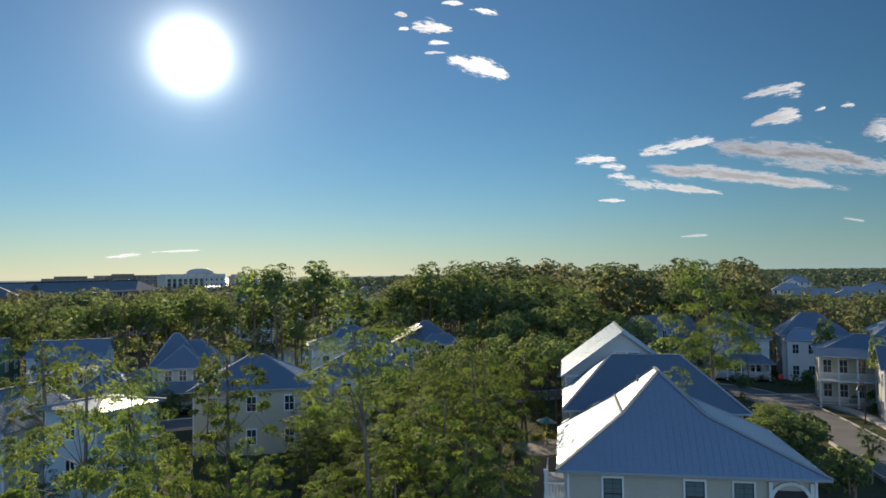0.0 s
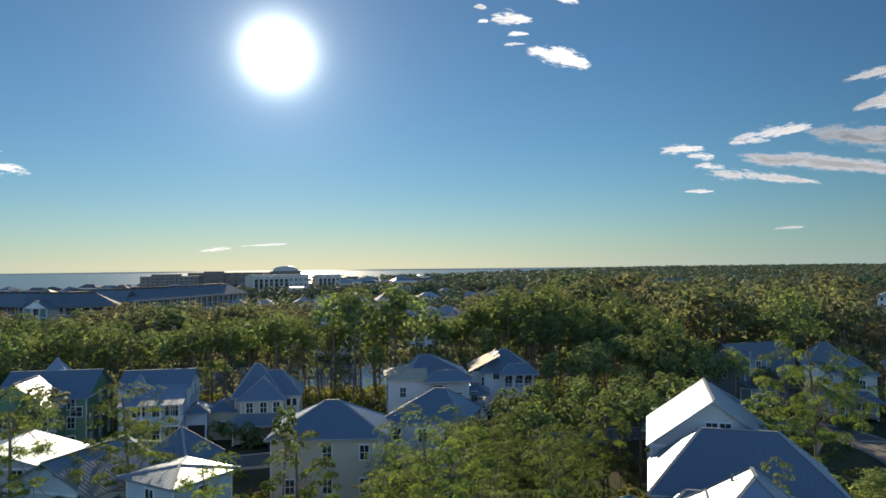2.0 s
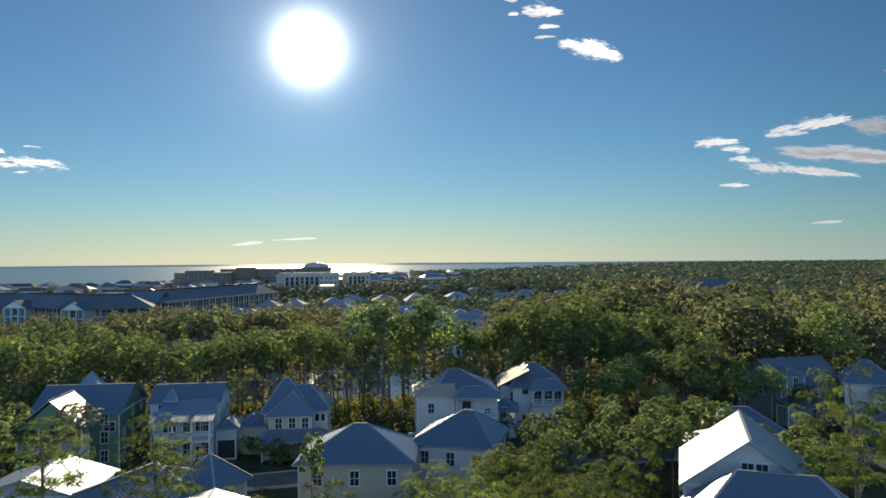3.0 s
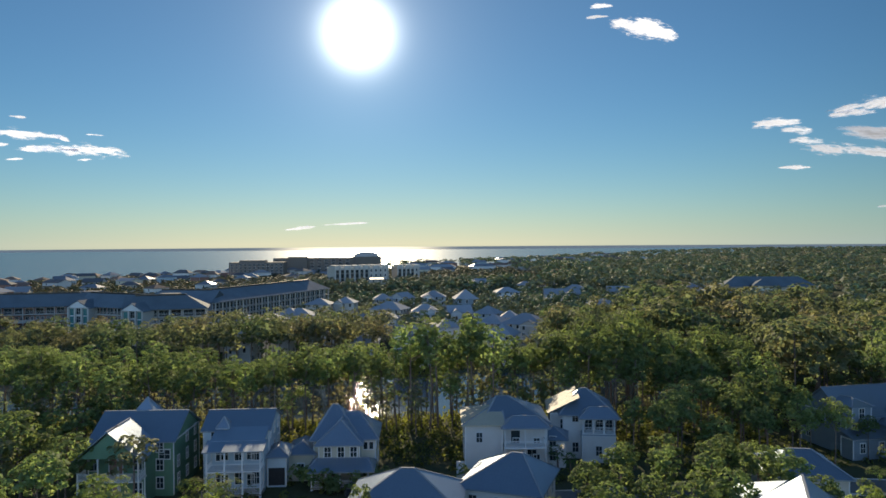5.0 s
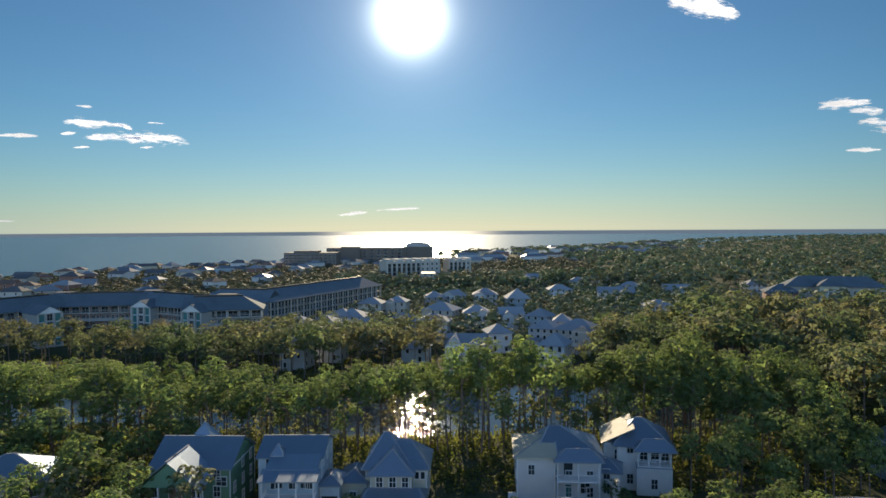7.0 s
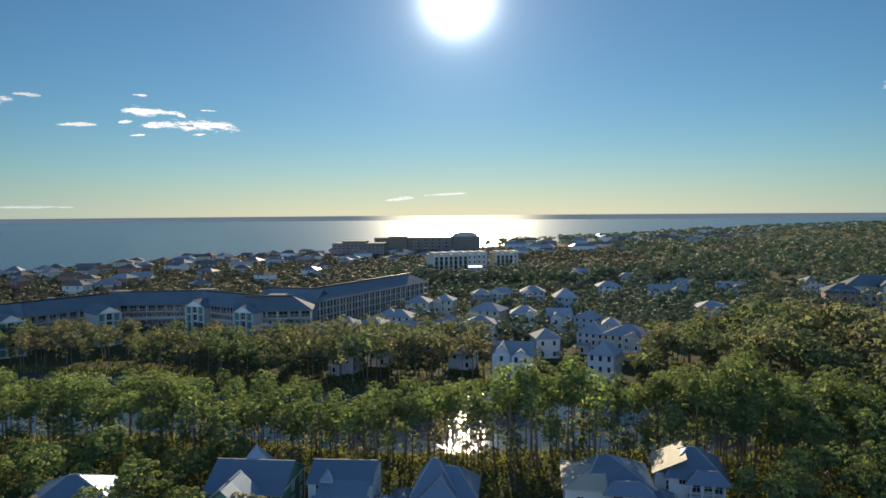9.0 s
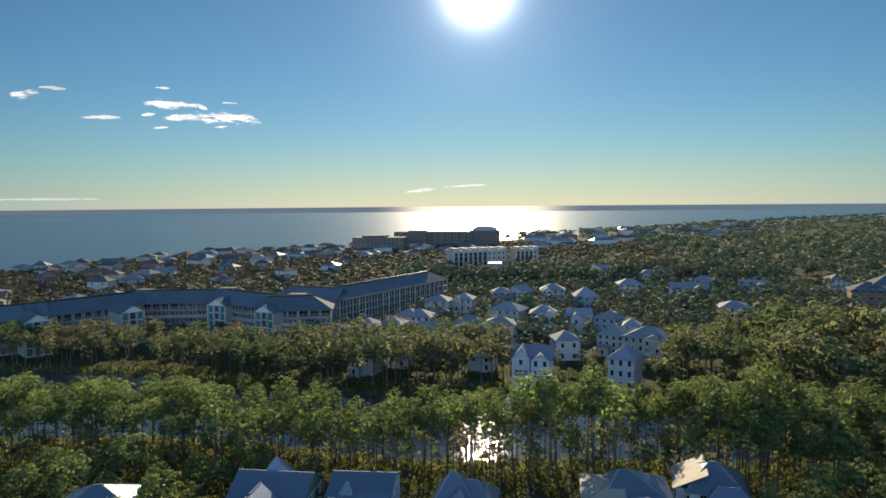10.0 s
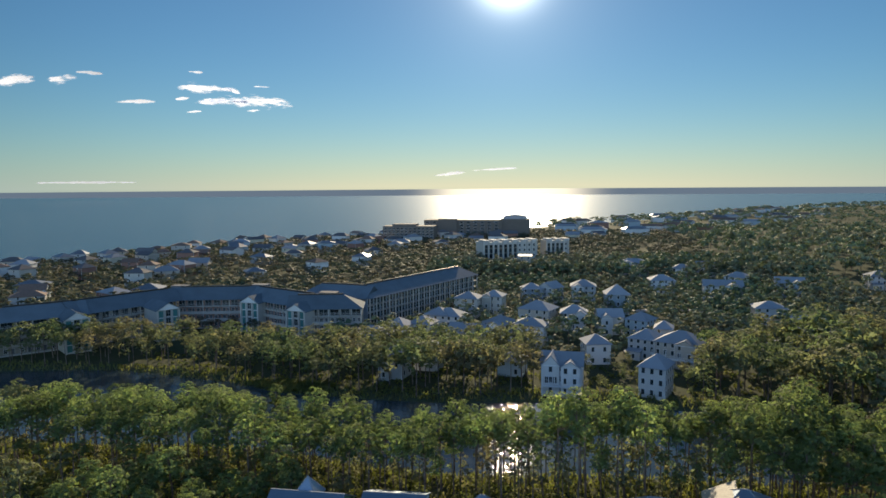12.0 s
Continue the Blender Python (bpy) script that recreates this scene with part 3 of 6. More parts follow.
def coast_distance(X, Y):
    """Metres inland from the shore line (negative: out at sea)."""
    best, sign = np.full(X.shape, 1e9), np.ones(X.shape)
    for (ax, ay), (bx, by) in zip(COAST, COAST[1:]):
        dx, dy = bx - ax, by - ay
        t = np.clip(((X - ax) * dx + (Y - ay) * dy) / (dx * dx + dy * dy), 0, 1)
        d = np.hypot(X - ax - t * dx, Y - ay - t * dy)
        side = np.sign((X - ax) * dy - (Y - ay) * dx)
        sign = np.where(d < best, side, sign)
        best = np.minimum(best, d)
    return best * sign


def lake_depth(X, Y):
    """1 in the middle of the lake, 0 at its shore, below 0 on land."""
    west = np.clip((-84 - X) / 22, 0, 1)
    yc = 172 + 2 * np.sin(X / 33.0) + 1.5 * np.sin(X / 13.0 + 1) + 4 * west
    half = 24 + 2.0 * np.sin(X / 21.0 + 2) + 5 * west
    along = np.clip((X + 235) / 25, 0, 1) * np.clip((68 - X) / 20, 0, 1)
    return 1 - np.abs(Y - yc) / np.maximum(half * np.sqrt(np.maximum(along, 0.0001)), 0.05)


def ground_z(X, Y):
    X, Y = np.asarray(X, float), np.asarray(Y, float)
    z = 0.35 * np.sin(X / 47.0 + 1) * np.cos(Y / 39.0) - 0.1
    z = z - 2.2 * np.clip(lake_depth(X, Y) * 2.2 + 0.35, 0, 1)
    c = coast_distance(X, Y)
    far = np.clip((np.hypot(X, Y) - 700) / 1500, 0, 1)
    z = z + 6 * far * np.clip(X / 600, 0, 1)
    return np.where(c < 70, np.maximum(-9, -5.2 + np.clip(c, -100, 70) / 70 * (5.2 + z)), z)


def axis(points):
    out = []
    for a, b, s in points:
        out += list(np.arange(a, b, s))
    return np.array(out + [points[-1][1]], float)


def build_ground():
    xs = axis([(-1500, -560, 60), (-560, -250, 14), (-250, 140, 3), (140, 700, 20), (700, 4900, 120)])
    ys = axis([(-1500, -60, 80), (-60, 120, 8), (120, 220, 2.5), (220, 905, 14), (905, 2200, 35), (2200, 4900, 120)])
    X, Y = np.meshgrid(xs, ys)
    Z = ground_z(X, Y)
    V = np.stack([X, Y, Z], -1).reshape(-1, 3)
    nx, ny = len(xs), len(ys)
    i, j = np.meshgrid(np.arange(nx - 1), np.arange(ny - 1))
    a = (j * nx + i).ravel()
    F = np.concatenate([np.stack([a, a + 1, a + nx + 1], 1), np.stack([a, a + nx + 1, a + nx], 1)])
    ob = new("ground", tri_mesh("ground", V, F, M["ground"], True))
    tagged(ob, "sandy forest floor with pine straw and grass", "ground", kind="structure")


build_ground()


def sheet(name, xs, ys, z, mat, label, category):
    X, Y = np.meshgrid(xs, ys)
    V = np.stack([X, Y, np.full(X.shape, z)], -1).reshape(-1, 3)
    nx, ny = len(xs), len(ys)
    i, j = np.meshgrid(np.arange(nx - 1), np.arange(ny - 1))
    a = (j * nx + i).ravel()
    F = np.concatenate([np.stack([a, a + 1, a + nx + 1], 1), np.stack([a, a + nx + 1, a + nx], 1)])
    return tagged(new(name, tri_mesh(name, V, F, mat)), label, category, kind="structure")


sheet("sea_water", np.linspace(-4600, 4600, 24), np.linspace(-400, 4960, 24), -5.0, M["sea"], "calm blue gulf water glittering under the low sun", "sea")
sheet("lake_water", np.linspace(-245, 76, 14), np.linspace(130, 216, 9), -1.0, M["lake"], "dark still lake water reflecting the sun", "lake")


def ribbon(name, pts, width, lift, mat, label, category, kerb=True):
    """A road that follows the ground, with raised kerbs."""
    P = []
    pts = [Vector((*p, 0)) for p in pts]
    for i in range(len(pts) - 1):
        p0, p1, p2, p3 = pts[max(i - 1, 0)], pts[i], pts[i + 1], pts[min(i + 2, len(pts) - 1)]
        for k in range(10):
            t = k / 10
            P.append(0.5 * ((2 * p1) + (p2 - p0) * t + (2 * p0 - 5 * p1 + 4 * p2 - p3) * t * t + (3 * p1 - p0 - 3 * p2 + p3) * t ** 3))
    P.append(pts[-1])
    bm, bk = bmesh.new(), bmesh.new()
    rows, rk = [], []
    for i, p in enumerate(P):
        d = (P[min(i + 1, len(P) - 1)] - P[max(i - 1, 0)]).normalized()
        s = Vector((d.y, -d.x, 0))
        z = float(ground_z(p.x, p.y)) + lift
        ROADS.append((p.x, p.y, width / 2 + 1.2))
        rows.append([bm.verts.new((*(p + s * u * width / 2).xy, z + h)) for u, h in ((-1.02, -0.5), (-1, 0), (0, 0.05), (1, 0), (1.02, -0.5))])
        rk.append([[bk.verts.new((*(p + s * q * (width / 2 + u)).xy, z + h)) for u, h in ((0.01, -0.3), (0.01, 0.13), (0.16, 0.13), (0.16, -0.3))] for q in (-1, 1)])
    for a, b in zip(rows, rows[1:]):
        for k in range(4):
            bm.faces.new((a[k], a[k + 1], b[k + 1], b[k]))
    for a, b in zip(rk, rk[1:]):
        for q in (0, 1):
            for k in range(3):
                bk.faces.new((a[q][k], a[q][k + 1], b[q][k + 1], b[q][k]))
    road = tagged(part(name, bm, mat), label, category, kind="structure")
    if kerb:
        tagged(part("kerb", bk, M["concrete"]), "pale concrete kerb along the street", "kerb", kind="structure")
    else:
        bk.free()
    return road


ROADS = []
ribbon("road", [(30, -8), (44, 18), (55, 42), (65, 62), (73, 82), (72, 96), (60, 99), (30, 97), (0, 95), (-30, 90), (-70, 88), (-110, 80)], 6.0, 0.25, M["asphalt"], "grey asphalt lane between the cottages", "road")
ribbon("driveway", [(72, 84), (90, 80), (110, 84)], 5.0, 0.27, M["asphalt"], "asphalt side street in the trees", "road")
ribbon("far_road", [(20, 258), (36, 261), (59, 269), (80, 290), (78, 320), (60, 350), (30, 345)], 5.0, 0.25, M["concrete"], "pale far lane between the houses", "road", False)
ribbon("pavement", [(62, 48), (70, 58), (76, 70), (78, 84)], 1.6, 0.3, M["concrete"], "pale concrete pavement beside the street", "pavement", False)
ribbon("verge", [(66, 49), (73.6, 59), (79, 70.5), (81, 84)], 3.6, 0.2, M["mulch"], "strip of pine straw beside the street", "planting bed", False)

# ---- the cottages by the lane ----
c = house("cottage", "pale clapboard cottage with a flared galvanised hip roof", 24.2, 35.8, -25, [
    (-6.1, 8.0, -4.3, 6.3, 0, 7.5, "p2", 5.3, 0.7, "EW", {"inner": (-2.6, 2.4, 4.6, 10.45), "ridge": (0.0, 2.0), "gap": 4.6})], "tan", seam=0.42, seed=3)
for px in (-3.45, 1.3, 4.05):
    window(c, px, -4.3, 5.1, "S", 1.1, 1.85, "sash")
    window(c, px, -4.3, 2.0, "S", 1.0, 1.75, "sash")
bm = bmesh.new()
bmesh.ops.create_cone(bm, cap_ends=True, segments=10, radius1=0.09, radius2=0.07, depth=0.7, matrix=Matrix.Translation((-1.2, 2.4, 11.9)))
part("vent_pipe", bm, M["metal_dark"], c, "small roof vent pipe")
# arched corner porch
bm = bmesh.new()
for k in range(13):
    a0, a1 = math.pi * k / 13, math.pi * (k + 1) / 13
    beam(bm, (6.6 - 1.1 * math.cos(a0), -4.38, 5.95 + 1.1 * math.sin(a0)), (6.6 - 1.1 * math.cos(a1), -4.38, 5.95 + 1.1 * math.sin(a1)), 0.16, 0.2)
box(bm, 5.4, 5.6, -4.48, -4.28, 3.0, 7.1)
box(bm, 7.65, 7.85, -4.48, -4.28, 3.0, 7.1)
part("porch_arch", bm, M["trim"], c, "white arched porch opening")
# dark panel stands in for the shade inside the open porch
bm = bmesh.new()
box(bm, 5.6, 7.65, -4.33, -4.28, 4.1, 6.6)
part("porch_screen", bm, M["dark"], c, "dark panel standing in for the open porch's shade")
porch(c, -7.6, -6.1, -4.0, 2.0, [0.4, 3.4, 5.4], 7.2, 2)
c = house("cottage", "grey cottage with a hip roof and a tall gabled wing", 31.5, 49.6, -25, [
    (-6.6, 6.6, -5.7, 3.4, 0, 8.6, "hx", 3.5, 0.6, "SEW", {"ridge": (-2.9, 2.9), "ridge_y": 0.0}),
    (-6.8, 1.5, -9.4, -4.8, 0, 7.2, "hx", 1.9, 0.5, "W"),
    (-6.9, 3.6, 3.0, 14.4, 0, 9.9, "gy", 4.0, 0.4, "W")], "grey", seam=0.42, seed=4)
for dx in (-0.55, 0.55):
    window(c, -1.3 + dx, 3.0, 10.6, "S", 0.9, 1.3)
bm = bmesh.new()
box(bm, -6.6, -4.8, -7.6, -5.7, 6.2, 6.35)
part("side_deck", bm, M["deck"], c)
house("cottage", "white cottage with a low hip roof behind trees", 40.5, 72.0, -25, [
    (-6, 4, -4, 6, 0, 7.4, "hx", 2.6, 0.6, "SEW")], "white", seed=5)

# left group beside the pines
house("cottage", "pale blue cottage with a low galvanised hip roof", -13.2, 55.2, -40, [
    (-2.75, 2.75, -2.75, 2.75, 0, 9.6, "hx", 0.5, 0.55, "SEW")], "blue", seam=0.42, seed=6)
house("cottage", "blue-grey cottage with a long galvanised gable roof", -22.9, 63.4, -25, [
    (-4.4, 4.4, -4.4, 4.6, 0, 7.4, "gy", 2.4, 0.5, "SEW"), (-1.0, 4.2, 4.6, 9.0, 0, 7.2, "gx", 1.6, 0.4, "E")], "blue", seam=0.42, seed=7)
house("cottage", "cottage tower with a small pyramid roof", -16.0, 69.0, -27, [
    (-2.4, 2.4, -2.4, 2.4, 0, 7.6, "hx", 2.5, 0.5, "SEW")], "tan", seam=0.42, seed=8)
house("cottage", "grey cottage with a broad gable roof", -31.0, 68.0, -5, [
    (-4.2, 5.2, -4.6, 2.6, 0, 8.5, "gy", 1.5, 0.5, "SE", {"seam": 0.0}),
    (-8.6, -2.6, -6.0, 5.0, 0, 6.0, "sW", 2.3, 0.5, "SW")], "grey", seam=0.42, seed=9)
house("cottage", "white cottage with a steep galvanised hip roof", -1.6, 79.2, -6, [
    (-6.0, 6.2, -4.6, 5.0, 0, 7.2, "hx", 3.0, 0.6, "SEW", {"ridge": (-0.6, 1.0)})], "cream", seam=0.42, seed=10)
house("cottage", "white cottage with a bright galvanised hip roof", 12.2, 84.0, -22, [
    (-6.2, 3.4, -4.4, 5.2, 0, 7.2, "hx", 3.0, 0.6, "SEW", {"ridge": (-1.0, 0.4)}),
    (-9.2, -6.2, -3.2, 4.4, 0, 5.0, "sW", 1.1, 0.4, "SW", {"roof": "metal_sunlit"})], "white", seam=0.42, seed=11)

# row by the lake
c = house("house", "dark green house with a gabled two-storey porch", -41.5, 106.4, 0, [
    (-6.0, 5.9, -5.4, 6.2, 0, 7.9, "gx", 3.0, 0.4, "SEW"),
    (-4.5, 3.2, -9.2, -5.0, 0, 7.4, "gy", 3.6, 0.5, ""),
    (-2.6, 1.0, 0.8, 4.4, 7.0, 9.8, "hx", 2.7, 0.4, "")], "green", seam=0.42, seed=12)
porch(c, -4.9, 3.5, -11.9, -9.2, [0.5, 4.2], 7.2, 4)
add_roof(c, roof_planes("gy", -5.3, 4.0, -12.2, -8.9, 7.1, 3.9), M["metal"], 0.42)
bm = bmesh.new()
vs = [(-4.6, 7.2), (3.3, 7.2), (-0.65, 10.6)]
a = [bm.verts.new((p, -11.6, q)) for p, q in vs]
b_ = [bm.verts.new((p, -11.4, q)) for p, q in vs]
bm.faces.new(a)
bm.faces.new(b_[::-1])
part("gable_wall", bm, M["green"], c)
for px in (-3.7, 2.3):
    window(c, px, -9.2, 4.9, "S", 1.1, 1.9)
    window(c, px, -9.2, 1.2, "S", 1.1, 1.9)
door(c, -0.7, -9.2, 4.2, "S", M["brick"], 1.8, 2.3)
door(c, -0.7, -9.2, 0.5, "S", M["brick"])
window(c, 4.6, -5.4, 5.2, "S", 1.5, 1.3)

c = house("house", "pale blue house with a two-storey white porch", -28.2, 110.0, 2, [
    (-4.5, 5.2, -4.8, 5.0, 0, 8.2, "gx", 1.9, 0.4, "SEW"),
    (-2.4, 5.0, -8.4, -4.6, 0, 7.5, "sS", 1.0, 0.2, "S"),
    (5.2, 8.0, -6.5, -1.0, 0, 4.6, "hy", 0.9, 0.5, ""),
    (-2.4, -0.8, -5.0, -3.0, 8.0, 8.7, "hx", 1.3, 0.25, "")], "blue", seam=0.42, seed=13)
porch(c, -2.6, 5.2, -11.3, -8.4, [0.5, 3.9], 6.9, 4)
add_roof(c, roof_planes("sS", -3.0, 5.6, -11.7, -8.2, 6.8, 0.75), M["metal"], 0.42)
for px in (-1.2, 1.5, 4.0):
    window(c, px, -8.4, 4.6, "S", 1.2, 1.9)
    window(c, px, -8.4, 1.1, "S", 1.2, 1.9)
# dark sheet put in place of the carport's shaded inside
bm = bmesh.new()
box(bm, 5.4, 7.8, -6.53, -6.45, 0.1, 2.7)
part("garage_door", bm, M["dark"], c, "dark panel painted as the shaded inside of the carport")

c = house("house", "cream house with tall hip roofs and a porch skirt", -11.8, 110.2, 0, [
    (-4.4, 2.4, -3.8, 5.2, 0, 6.4, "hx", 4.1, 0.6, "W", {"ridge": (-2.0, -1.2)}),
    (-0.8, 5.0, -3.8, 4.6, 0, 6.4, "hx", 3.0, 0.6, "E", {"ridge": (0.2, 2.2)}),
    (-3.3, 2.8, -6.3, -1.0, 0, 6.3, "hy", 2.7, 0.6, "", {"ridge": (-3.6, 1.0)}),
    (-8.4, -4.4, -4.0, 3.0, 0, 4.2, "hy", 1.2, 0.5, "S")], "cream", seam=0.42, seed=14)
for px in (-2.0, 0.0, 1.9):
    window(c, px, -6.3, 4.1, "S", 0.95, 1.5)
for px in (3.5, 4.4):
    window(c, px, -3.8, 4.5, "S", 0.6, 1.1, False)
porch(c, -4.2, 4.4, -9.0, -6.3, [0.4], 2.9, 5)
add_roof(c, roof_planes("hx", -4.8, 5.2, -9.4, -3.4, 2.8, 1.2, (-3.6, 4.0)), M["metal"], 0.42)
c = house("house", "white house with a balcony and galvanised hip roofs", 13.8, 113.2, -2, [
    (-6.4, -0.6, -5.8, 5.2, 0, 7.8, "hx", 1.9, 0.6, "W", {"ridge": (-1.4, -0.4), "roof": "metal_sunlit"}),
    (-3.2, 6.6, -4.4, 5.8, 0, 7.8, "hx", 3.0, 0.6, "SE", {"ridge": (-1.0, 0.8)}),
    ], "white", seam=0.42, seed=15)
porch(c, -0.4, 6.2, -6.9, -4.4, [0.9, 4.3], 7.4, 3)
add_roof(c, roof_planes("hx", -0.9, 6.8, -7.4, -3.4, 7.45, 1.5), M["metal"], 0.42)
window(c, -4.2, -5.8, 4.9, "S", 0.9, 1.5)
door(c, 1.6, -4.4, 0.9, "S", M["teal"])
door(c, 1.6, -4.4, 4.3, "S", M["glass"], 1.4)
window(c, 4.2, -4.4, 1.6, "S", 1.4, 1.7)
bm = bmesh.new()
for k in range(9):
    box(bm, -7.8, -6.5, -7.5 + k * 0.32, -7.18 + k * 0.32, 0, 0.2 + k * 0.18)
part("outside_stairs", bm, M["trim"], c, "white outside stair")
house("garage", "low white garage with a hip roof", 22.0, 112.6, -12, [
    (-2.0, 2.0, -2.2, 2.4, 0, 4.6, "hx", 1.4, 0.5, "S")], "white", seam=0.42, seed=16)

c = house("house", "white house with a steep pyramid roof and arched porch", 28.2, 119.2, -8, [
    (-3.4, 4.8, -4.6, 5.2, 0, 7.6, "hx", 3.1, 0.8, "SE", {"ridge": (0.0, 0.9)}),
    (-5.4, -1.2, -3.6, 4.8, 0, 7.3, "sW", 2.7, 0.6, "SW", {"roof": "metal_sunlit"}),
    (-0.4, 5.0, -6.6, -4.4, 0, 4.4, "sS", 0.1, 0.1, "S")], "white", seam=0.42, seed=17)
porch(c, -0.4, 5.0, -6.6, -4.6, [4.6], 7.4, 4)
for k in range(3):
    bm = bmesh.new()
    xa = -0.1 + k * 1.7
    for j in range(8):
        a0, a1 = math.pi * j / 8, math.pi * (j + 1) / 8
        beam(bm, (xa + 0.85 - 0.75 * math.cos(a0), -6.45, 6.45 + 0.6 * math.sin(a0)), (xa + 0.85 - 0.75 * math.cos(a1), -6.45, 6.45 + 0.6 * math.sin(a1)), 0.12, 0.16)
    part("porch_arch", bm, M["trim"], c, "white arched porch opening")
for px in (0.8, 2.6, 4.2):
    window(c, px, -4.6, 4.7, "S", 1.2, 2.0)
add_roof(c, roof_planes("hx", -1.0, 5.8, -7.4, -3.6, 7.2, 1.6), M["metal"], 0.42)

# houses in the woods on the far side of the lane
c = house("house", "slate blue house with a dormer and bright metal roof", 77.5, 119.0, 10, [
    (-6.5, 7.0, -4.5, 6.0, 0, 6.4, "gx", 4.0, 0.5, "SEW"),
    (-6.3, -2.6, -5.6, 0.6, 5.4, 8.4, "hy", 0.9, 0.4, "S"),
    (0.0, 6.5, -7.0, -4.0, 0, 5.2, "gy", 3.2, 0.4, "S"),
    (-7.4, 0.0, -7.0, -4.4, 0, 3.4, "sS", 1.1, 0.4, "S")], "slate", seam=0.42, seed=18)
house("cottage", "tan cottage with a low galvanised hip roof", 50.8, 90.6, -10, [
    (-4.6, 4.6, -4.6, 4.6, 0, 6.0, "hx", 2.2, 0.6, "SEW", {"ridge": (-1.4, 1.6)})], "tan", seam=0.42, seed=19)
c = house("house", "white house with stepped galvanised hip roofs and a front porch", 84.6, 106.5, -30, [
    (-5.0, 2.6, -3.4, 5.0, 0, 8.4, "hx", 3.2, 0.6, "W", {"ridge": (-2.2, -1.2)}),
    (-1.0, 5.2, -5.0, 4.0, 0, 7.2, "hx", 2.4, 0.6, "E")], "white", seam=0.42, seed=20)
for px in (1.0, 2.1, 3.2):
    window(c, px, -5.0, 4.6, "S", 0.8, 1.4)
porch(c, -4.6, 5.0, -7.8, -5.0, [0.5], 3.0, 5)
add_roof(c, roof_planes("hx", -5.4, 5.8, -8.4, -3.2, 3.0, 1.3, (-3.4, 3.8)), M["metal"], 0.42)
door(c, 0.2, -5.0, 0.5, "S", M["dark"], 1.5, 2.2)
window(c, 3.0, -5.0, 1.2, "S", 1.6, 1.5)
house("house", "cream house with a steep hip roof", 96.5, 100.5, -35, [
    (-5.2, 5.2, -5.0, 5.0, 0, 8.0, "hx", 3.4, 0.7, "SEW", {"ridge": (-1.6, 1.2)}),
    (-4.6, 0.4, -7.0, -4.8, 0, 7.4, "hx", 1.6, 0.5, "S", {"gap": 2.2})], "white", seam=0.42, seed=21)
c = house("house", "cream stucco house with an open upper porch", 84.0, 78.0, -40, [
    (-5.4, 5.4, -4.8, 4.8, 0, 7.6, "hx", 2.2, 0.6, "EW"), (1.6, 5.2, -6.4, -4.6, 0, 7.4, "sS", 0.6, 0.5, "S")], "cream", seam=0.42, seed=22)
porch(c, -5.6, 1.6, -7.2, -4.8, [0.4, 3.8], 7.2, 4)
add_roof(c, roof_planes("sS", -6.2, 2.0, -7.8, -4.6, 7.2, 0.9), M["metal"], 0.42)
for px in (-4.4, -2.4, -0.2):
    window(c, px, -4.8, 4.6, "S", 1.0, 1.8)
    window(c, px, -4.8, 1.2, "S", 1.0, 1.8)
house("house", "grey house with a galvanised roof by the street", 80.0, 64.5, -40, [
    (-4.6, 4.6, -4.0, 4.0, 0, 7.0, "gx", 2.4, 0.5, "SEW")], "grey", seam=0.42, seed=23)
house("house", "white house with a tall metal roof", 104.0, 88.0, -35, [
    (-5, 5, -4.6, 4.6, 0, 8.6, "hx", 3.2, 0.6, "SW")], "cream", seam=0.42, seed=24)
house("house", "tan house with a bright hip roof among pines", -68.5, 100.5, 25, [
    (-5.2, 5.2, -4.6, 4.6, 0, 7.4, "hx", 2.6, 0.6, "SEW")], "tan", seam=0.42, seed=25)

# ---- the far quarter beyond the lake ----
rr = random.Random(5)
TONE = {"white": "white", "cream": "cream", "tan": "tan", "grey": "light grey", "blue": "pale blue", "slate": "slate blue"}


def far_house(k, x, y, w, d, eave, rise, turn, wall, kind):
    """A clapboard house beyond the lake: main block, and a front wing or porch roof on most."""
    blocks = [(-w / 2, w / 2, -d / 2, d / 2, 0, eave, kind, rise, 0.6, "SEW", {"gap": 2.1 if k < 4 else 2.7, "keep": 0.92})]
    if k % 3 != 1:
        s = rr.choice((-1, 1))
        blocks.append((min(0, s * w * 0.45), max(0, s * w * 0.45), -d / 2 - 2.2, -d / 2 + 0.3, 0, eave * (0.45 if k % 2 else 0.98), "sS" if k % 2 else "gy", 0.9 if k % 2 else 1.7, 0.4, "S", {"gap": 2.0}))
    if k == 0:
        blocks.append((-w / 2 + 0.3, -w / 2 + 5.2, -d / 2 - 1.4, 1, 0, 9.0, "gy", 2.9, 0.4, "S", {"gap": 2.2}))
    h = house("house", TONE[wall] + " clapboard house with a galvanised metal roof", x, y, turn, blocks, wall, "metal_matt", seed=40 + k, group="houses beyond the lake")
    if k == 0:
        for z in (0.9, 3.9, 6.7):
            window(h, 2.9, -d / 2, z, "S", 3.0, 1.7)
        for px in (-w / 2 + 1.6, -w / 2 + 2.8, -w / 2 + 4.0):
            window(h, px, -d / 2 - 1.4, 3.7, "S", 0.95, 1.8)
    if k in (0, 13, 2):
        porch(h, -w / 2 + 0.4, w / 2 - 0.4, -d / 2 - (4.2 if k else 3.4), -d / 2 - (2.2 if k else 1.4), [0.5, 3.2], 5.8, 4)


